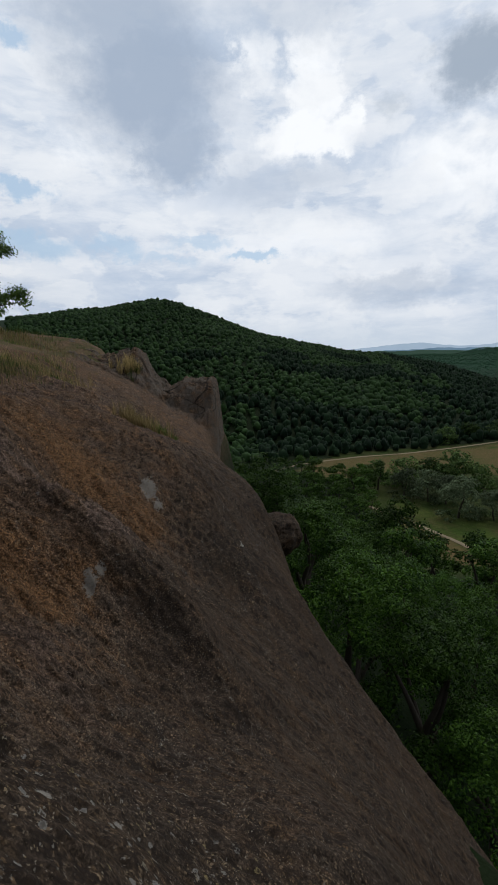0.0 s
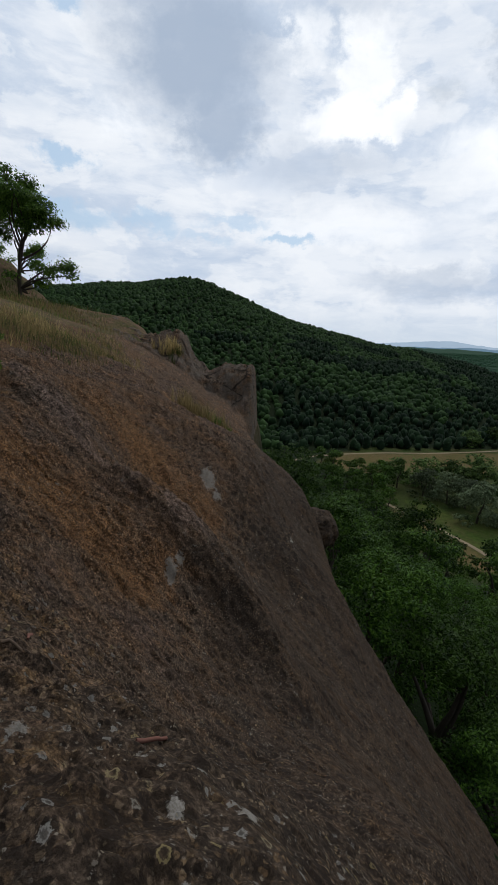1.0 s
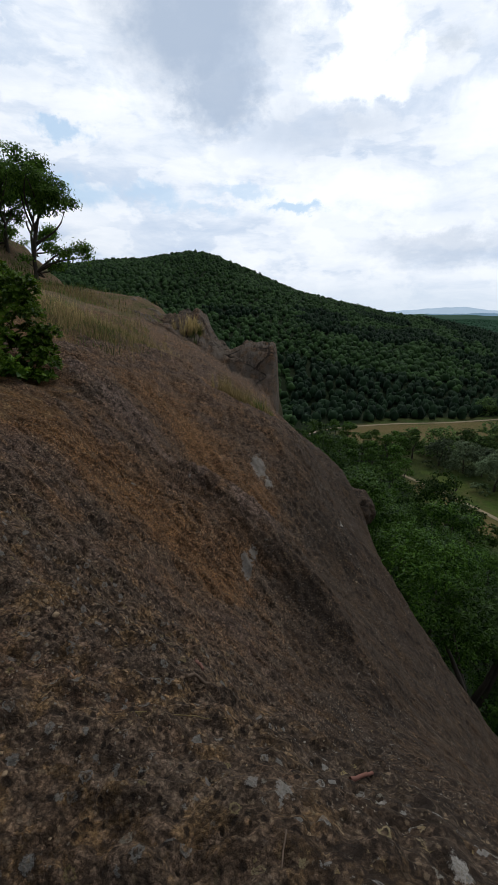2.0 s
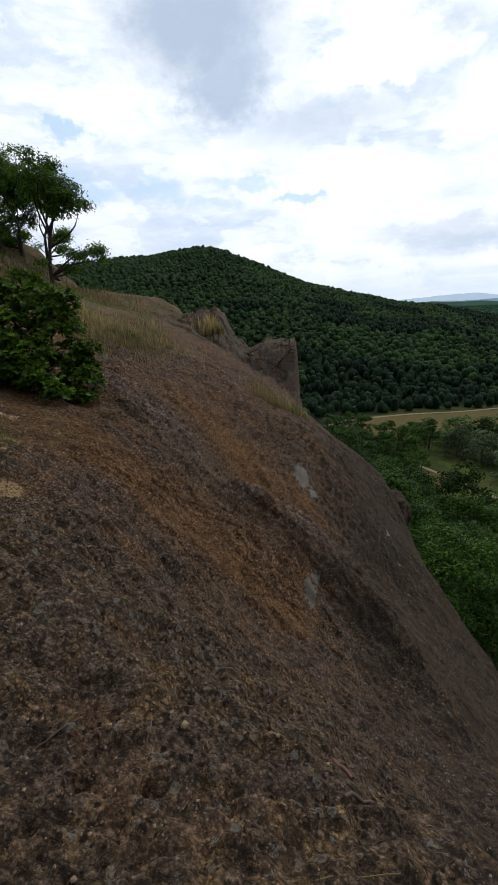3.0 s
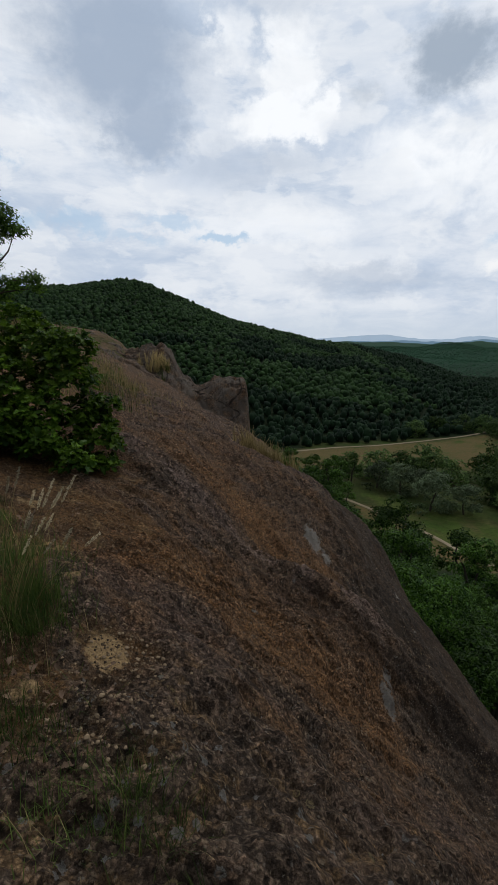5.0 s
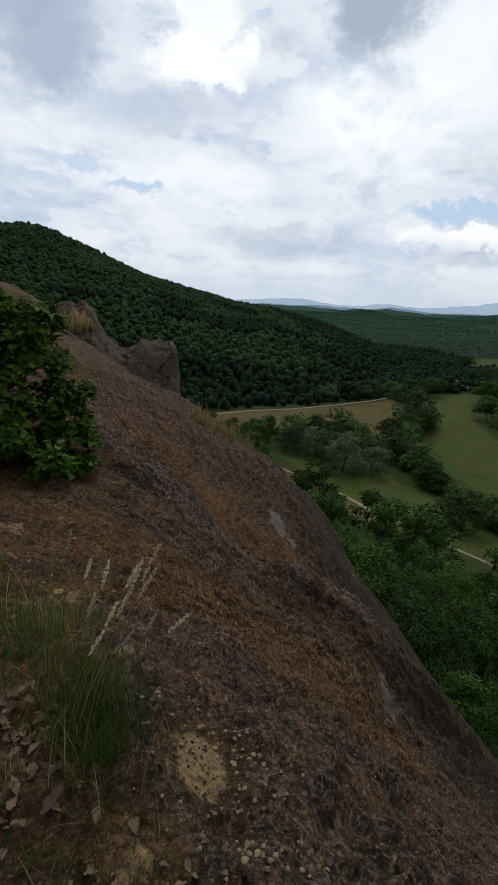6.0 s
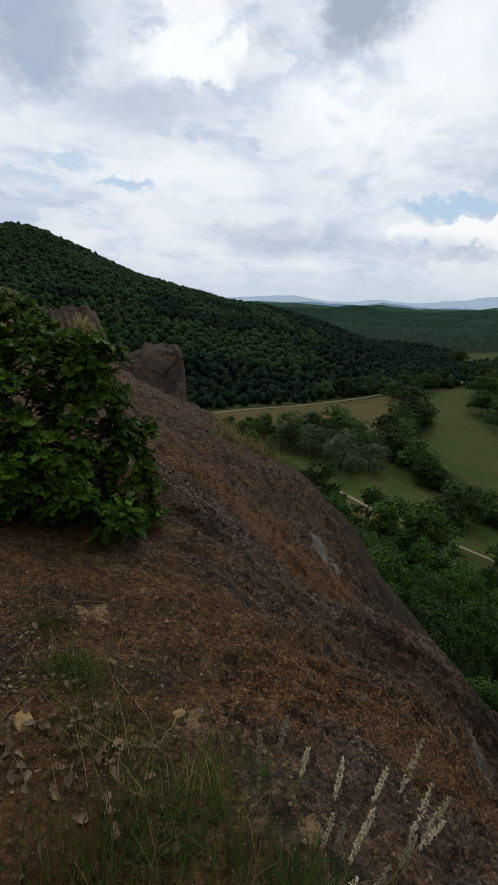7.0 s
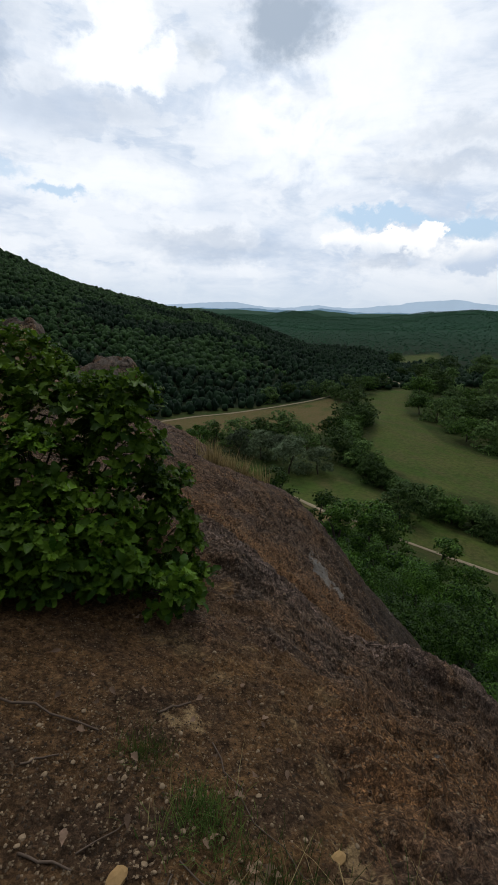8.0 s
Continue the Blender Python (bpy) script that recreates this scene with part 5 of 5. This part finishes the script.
def make_grasses():
    # the shelf above the ledge, the knoll and the skyline
    for i, (cx, cy, rx, ry, n) in enumerate(((-6.6, 12.2, 1.3, 1.9, 3000), (-6.3, 15.0, 1.0, 2.2, 2000), (-8.0, 13.0, 1.3, 2.6, 2200), (-7.4, 18.5, 1.0, 1.8, 1000))):
        make_grass("dry_grass", "tuft of tall dry straw-coloured grass on the slope", cx, cy, rx, ry, n // 2, 0.14, 0.55, 0.6, 0.009, STRAW, 200 + i)
        make_grass("green_grass", "tuft of green grass on the slope", cx - 0.2, cy - 0.2, rx, ry, int(n * 0.36), 0.10, 0.34, 0.7, 0.011, GRASS, 210 + i)
    make_grass("dry_grass", "dry grass tuft on the rock knoll", -7.0, 26.6, 0.6, 0.5, 900, 0.2, 0.75, 0.6, 0.02, STRAW, 220)
    make_grass("green_grass", "green grass tuft on the rock knoll", -6.7, 26.5, 0.5, 0.5, 700, 0.15, 0.55, 0.6, 0.02, GRASS, 221)
    make_grass("dry_grass", "small dry grass tuft on the cliff edge", -2.75, 11.5, 0.55, 0.30, 1500, 0.15, 0.55, 0.55, 0.009, STRAW, 222)
    make_grass("green_grass", "small yellow-green grass tuft on the cliff edge", -2.35, 11.7, 0.40, 0.25, 1000, 0.10, 0.34, 0.6, 0.010, GRASS, 223)
    make_grass("dry_grass", "dry grass along the hillside skyline", -13.5, 24.5, 4.5, 4.0, 2400, 0.15, 0.5, 0.6, 0.016, STRAW, 224, land_at)
    make_grass("green_grass", "green grass along the hillside skyline", -14.0, 24.0, 5.0, 4.5, 1500, 0.1, 0.38, 0.6, 0.018, GRASS, 225, land_at)
    make_grass("green_grass", "green grass under the hillside oaks", -18.5, 29.0, 4.5, 3.5, 1800, 0.2, 0.5, 0.5, 0.026, GRASS, 226, land_at)
    # growth by the path: place, reach, green blades, height, dry blades
    for i, (cx, cy, r, n, hi, dry) in enumerate(((-4.40, 3.57, 0.15, 1300, 0.27, 60), (-4.35, 3.42, 0.10, 600, 0.17, 20), (-4.64, 3.98, 0.18, 600, 0.24, 60), (-4.92, 3.80, 0.18, 600, 0.28, 70), (-4.92, 4.35, 0.16, 350, 0.20, 30), (-4.27, 2.96, 0.18, 600, 0.17, 50), (-4.50, 3.12, 0.16, 260, 0.18, 40), (-3.60, 2.34, 0.10, 320, 0.12, 10), (-3.80, 2.76, 0.13, 420, 0.12, 14), (-3.98, 2.70, 0.13, 300, 0.14, 14), (-5.21, 4.94, 0.09, 420, 0.10, 8), (-5.06, 4.64, 0.12, 800, 0.13, 16), (-4.80, 4.20, 0.16, 300, 0.14, 10))):
        make_grass("green_grass", "fine green grass tuft in trodden earth", cx, cy, r, r, n, 0.05, hi, 0.8, 0.0032, GRASS, 230 + i, spread=0.35)
        make_grass("dry_grass", "thin dry grass stems in trodden earth", cx - 0.03, cy, r * 1.2, r * 1.2, dry, 0.12, hi * 1.6, 0.6, 0.0024, STRAW, 250 + i, spread=0.5)
    make_grass("dry_grass", "reddish dry grass stems in trodden earth", -4.97, 3.82, 0.10, 0.12, 90, 0.15, 0.45, 0.35, 0.0030, RED_STEM, 270, spread=0.5)


def make_stalks():
    """Tall grass stalks with pale feathery heads: foot x, y, then head x, y, z and its lean."""
    rng = np.random.default_rng(77)
    heads = [(-4.18, 3.61, 1.94, 0.13), (-4.23, 3.50, 1.96, 0.13), (-4.19, 3.49, 1.93, 0.11), (-4.25, 3.62, 1.86, 0.08), (-4.34, 3.66, 1.86, 0.09), (-4.46, 3.72, 1.95, 0.09), (-4.52, 3.74, 1.90, 0.08), (-4.40, 3.72, 1.84, 0.07), (-4.38, 3.60, 1.78, 0.08), (-4.36, 3.58, 1.77, 0.06), (-4.31, 3.58, 1.76, 0.09), (-4.28, 3.60, 1.77, 0.08), (-4.26, 3.54, 1.68, 0.08), (-4.35, 3.52, 1.70, 0.10), (-4.19, 3.56, 1.72, 0.08), (-4.08, 3.60, 1.68, 0.09)]
    for x, y, z, size in heads:
        foot = np.array([-4.47 + 0.5 * (x + 4.3) + rng.normal(0, 0.03), 3.52 + 0.5 * (y - 3.6) + rng.normal(0, 0.04), 0])
        foot[2] = rock_at(foot[0], foot[1]) - 0.01
        top = np.array([x, y, z])
        root = new("grass_stalk")
        root.location = foot
        tagged(root, "tall grass stalk with pale feathery seed head", "grass", group="stalks with pale heads")
        u = np.linspace(0, 1, 7)[:, None]
        line = (top - foot) * np.concatenate([u ** 1.35, u ** 1.35, u ** 0.9], 1)
        v, f = tube(line, 0.0013 * (1.1 - 0.5 * u[:, 0]), 4)
        part("stem", mesh_object("stem", v, f, STRAW, True), root)
        way = line[-1] - line[-2]
        way /= np.linalg.norm(way)
        k = 85
        t = rng.uniform(0, 1, k)
        at = line[-1] - way * size * t[:, None]
        fat = 0.0065 * np.sin(np.pi * np.clip(t * 0.9 + 0.08, 0, 1)) ** 0.6
        side = sphere_ways(k, rng)
        v, f = leaf_quads(at + side * fat[:, None], side, 0.011, 0.0045, rng)
        part("seed_head", mesh_object("seed_head", v, f, SEED), root, "pale feathery seed head")


def make_litter():
    """Dry leaves, sticks and loose stones on the rock and the earth."""
    rng = np.random.default_rng(55)
    kinds = []
    for i in range(4):
        v, f = oak_leaf(rng.uniform(0.055, 0.085), rng.uniform(0.016, 0.024), rng.uniform(0.3, 0.9), rng.uniform(-0.5, 0.7), rng)
        ob = mesh_object("dry_leaf", v, f, DRY_LEAF, True)
        kinds.append(ob.data)
        bpy.data.objects.remove(ob)
    for cx, cy, r, n in ((-4.66, 3.55, 0.08, 84), (-4.58, 3.32, 0.10, 46), (-4.95, 4.05, 0.14, 30), (-4.3, 2.95, 0.18, 24), (-4.15, 3.2, 0.15, 10), (-5.3, 5.05, 0.35, 16), (-5.0, 4.6, 0.35, 10), (-5.3, 5.6, 0.3, 8), (-5.10, 4.24, 0.10, 34), (-4.95, 4.38, 0.08, 12), (-5.30, 4.30, 0.10, 10), (-4.70, 5.15, 0.22, 8)):
        for _ in range(n):
            x, y = cx + rng.normal(0, r), cy + rng.normal(0, r)
            ob = new("dry_leaf", kinds[rng.integers(0, 4)])
            tagged(ob, "curled dry brown oak leaf on the ground", "leaf", group="fallen leaves")
            s = rng.uniform(0.4, 0.68)
            ob.matrix_basis = Matrix.LocRotScale((x, y, rock_at(x, y) + rng.uniform(0.004, 0.02)), Euler((rng.normal(0, 0.28), rng.normal(0, 0.28), rng.uniform(0, 6.28))), (s, s, s))
    # sticks: two ends, thickness
    for (ax, ay), (bx, by), thick, mat, label in (
        ((-1.90, 1.99), (-1.79, 2.04), 0.009, STICK, "short broken stick with pale bark"),
        ((-1.22, 1.72), (-1.12, 1.80), 0.010, RED_STICK, "short reddish stick on the rock"),
        ((-1.92, 2.26), (-1.86, 2.12), 0.010, RED_STICK, "short reddish stick on the rock"),
        ((-2.02, 1.60), (-1.70, 1.74), 0.002, STRAW, "long thin dry straw on the rock"),
        ((-1.47, 1.22), (-1.48, 1.12), 0.003, STICK, "thin pale twig on the rock"),
        ((-5.75, 5.24), (-5.36, 5.04), 0.0055, STICK, "thin bent dark branch lying on earth"),
        ((-4.92, 4.98), (-4.88, 4.60), 0.0035, STICK, "dark twig along a crack in the rock"),
        ((-4.88, 4.60), (-4.76, 4.36), 0.0025, STICK, "dark twig along a crack in the rock"),
        ((-5.12, 5.12), (-4.96, 5.20), 0.006, STICK, "short dark twig on earth"),
        ((-5.62, 4.92), (-5.50, 4.96), 0.004, STICK, "short pale twig on earth"),
        ((-3.42, 1.95), (-3.33, 2.14), 0.003, STRAW, "thin dry straw on the rock"),
        ((-5.60, 4.62), (-5.46, 4.55), 0.005, STICK, "short dark twig on earth"),
        ((-5.43, 4.29), (-5.34, 4.34), 0.012, PALE_WOOD, "short pale weathered piece of bark on earth"),
        ((-5.25, 4.37), (-5.19, 4.46), 0.004, STICK, "short dark twig on earth"),
        ((-5.16, 4.50), (-5.08, 4.40), 0.003, STICK, "thin dark twig among dry leaves"),
        ((-5.02, 4.30), (-4.90, 4.22), 0.002, STRAW, "thin dry straw among dry leaves"),
        ((-4.72, 4.28), (-4.60, 4.50), 0.002, STRAW, "thin dry straw on the rock"),
        ((-5.45, 4.60), (-5.30, 4.66), 0.003, STICK, "thin dark twig on earth"),
        ((-2.62, 2.02), (-2.60, 1.90), 0.004, STICK, "thin dark twig on the rock"),
        ((-3.0, 1.86), (-2.9, 1.94), 0.004, STICK, "thin pale twig on the rock"),
    ):
        u = np.linspace(0, 1, 6)
        wave = rng.normal(0, 0.035 * math.hypot(bx - ax, by - ay), (2, 6))
        x, y = ax + (bx - ax) * u + wave[0] * np.sin(u * 3.1), ay + (by - ay) * u + wave[1] * np.sin(u * 3.1)
        z = np.array([rock_at(p, q) for p, q in zip(x, y)])
        z = np.maximum(z, np.interp(u, (0, 1), (z[0], z[-1]))) + thick * 0.7
        v, f = tube(np.stack([x, y, z], -1), thick * (1 - 0.3 * u), 6)
        tagged(mesh_object("stick", v, f, mat, True), label, "stick")
    # loose stones
    shapes = []
    for i in range(5):
        bm = bmesh.new()
        bmesh.ops.create_icosphere(bm, subdivisions=2, radius=1.0)
        for q in bm.verts:
            q.co *= 1 + 0.28 * noise.noise(q.co * 1.3 + Vector((i * 7.0, 0, 0)))
            q.co.z *= 0.62
        me = bpy.data.meshes.new("pebble")
        bm.to_mesh(me)
        bm.free()
        me.materials.append(STONE)
        shapes.append(me)
    flat = shapes[1].copy()
    flat.name = "flat_stone"
    flat.materials.clear()
    flat.materials.append(OCHRE_STONE)
    for x, y, size, turn in ((-5.34, 4.49, 0.026, 0.6), (-5.19, 4.36, 0.034, 1.9), (-4.64, 4.44, 0.022, 0.2)):
        ob = new("flat_stone", flat)
        tagged(ob, "flat ochre stone lying on trodden earth", "stone", group="flat ochre stones")
        ob.matrix_basis = Matrix.LocRotScale((x, y, rock_at(x, y) + size * 0.2), Euler((0.12, -0.15, turn)), (size * 1.3, size, size * 0.7))

    def stone(x, y, size):
        ob = new("pebble", shapes[rng.integers(0, 5)])
        tagged(ob, "small rounded brown pebble lying loose", "stone", group="loose pebbles")
        ob.matrix_basis = Matrix.LocRotScale((x, y, rock_at(x, y) + size * 0.25), Euler((rng.normal(0, 0.3), rng.normal(0, 0.3), rng.uniform(0, 6.28))), (size * rng.uniform(0.8, 1.3), size, size))
    stone(-2.49, 2.01, 0.016)
    for cx, cy, r, n, size in ((-3.94, 3.52, 0.10, 50, 0.010), (-3.95, 3.05, 0.12, 40, 0.011), (-5.5, 4.7, 0.35, 60, 0.011), (-5.0, 4.5, 0.3, 30, 0.010), (-2.5, 1.9, 0.4, 30, 0.010), (-4.7, 5.0, 0.4, 25, 0.012)):
        for _ in range(n):
            stone(cx + rng.normal(0, r), cy + rng.normal(0, r), size * rng.uniform(0.3, 1.0))


def make_gravel(name, label, spots, seed):
    """Grit and small chips too fine to pick apart, on the earth and in the hollows."""
    rng = np.random.default_rng(seed)
    at, size = [], []
    for cx, cy, rx, ry, n, s in spots:
        at.append(np.stack([cx + rng.normal(0, rx, n), cy + rng.normal(0, ry, n)], -1))
        size.append(s * rng.uniform(0.5, 1.6, n))
    at, size = np.concatenate(at), np.concatenate(size)
    z = cliff_height(at[:, 0], at[:, 1]) + rock_relief(at[:, 0], at[:, 1])[0] + size * 0.2
    shape = np.array([(1, 0, 0), (0, 1, 0), (-1, 0, 0), (0, -1, 0), (0, 0, 0.8), (0, 0, -0.8)])
    faces = np.array([(0, 1, 4), (1, 2, 4), (2, 3, 4), (3, 0, 4), (1, 0, 5), (2, 1, 5), (3, 2, 5), (0, 3, 5)])
    n = len(size)
    a = rng.uniform(0, 6.28, n)
    v = shape[None] * rng.uniform(0.6, 1.4, (n, 6, 1)) * size[:, None, None]
    x = v[..., 0] * np.cos(a)[:, None] - v[..., 1] * np.sin(a)[:, None]
    y = v[..., 0] * np.sin(a)[:, None] + v[..., 1] * np.cos(a)[:, None]
    v = np.stack([x + at[:, :1], y + at[:, 1:], v[..., 2] + z[:, None]], -1)
    f = (np.arange(n)[:, None, None] * 6 + faces[None]).reshape(-1, 3)
    tagged(mesh_object(name, v.reshape(-1, 3), f, GRIT), label, "gravel", kind="stuff")


make_gravel("gravel", "fine brown gravel and grit on trodden earth", [(-5.5, 4.7, 0.35, 0.35, 2600, 0.0045), (-5.0, 5.0, 0.5, 0.4, 1500, 0.004), (-4.0, 3.45, 0.13, 0.16, 300, 0.006), (-4.0, 3.0, 0.2, 0.15, 300, 0.006), (-2.6, 1.8, 0.5, 0.35, 900, 0.0045), (-3.2, 4.6, 0.9, 0.6, 1500, 0.006), (-3.2, 8.6, 1.0, 0.8, 1800, 0.010)], 91)
make_woods()
make_far_woods()
make_trees()
make_bush()
make_grasses()
make_stalks()
make_litter()
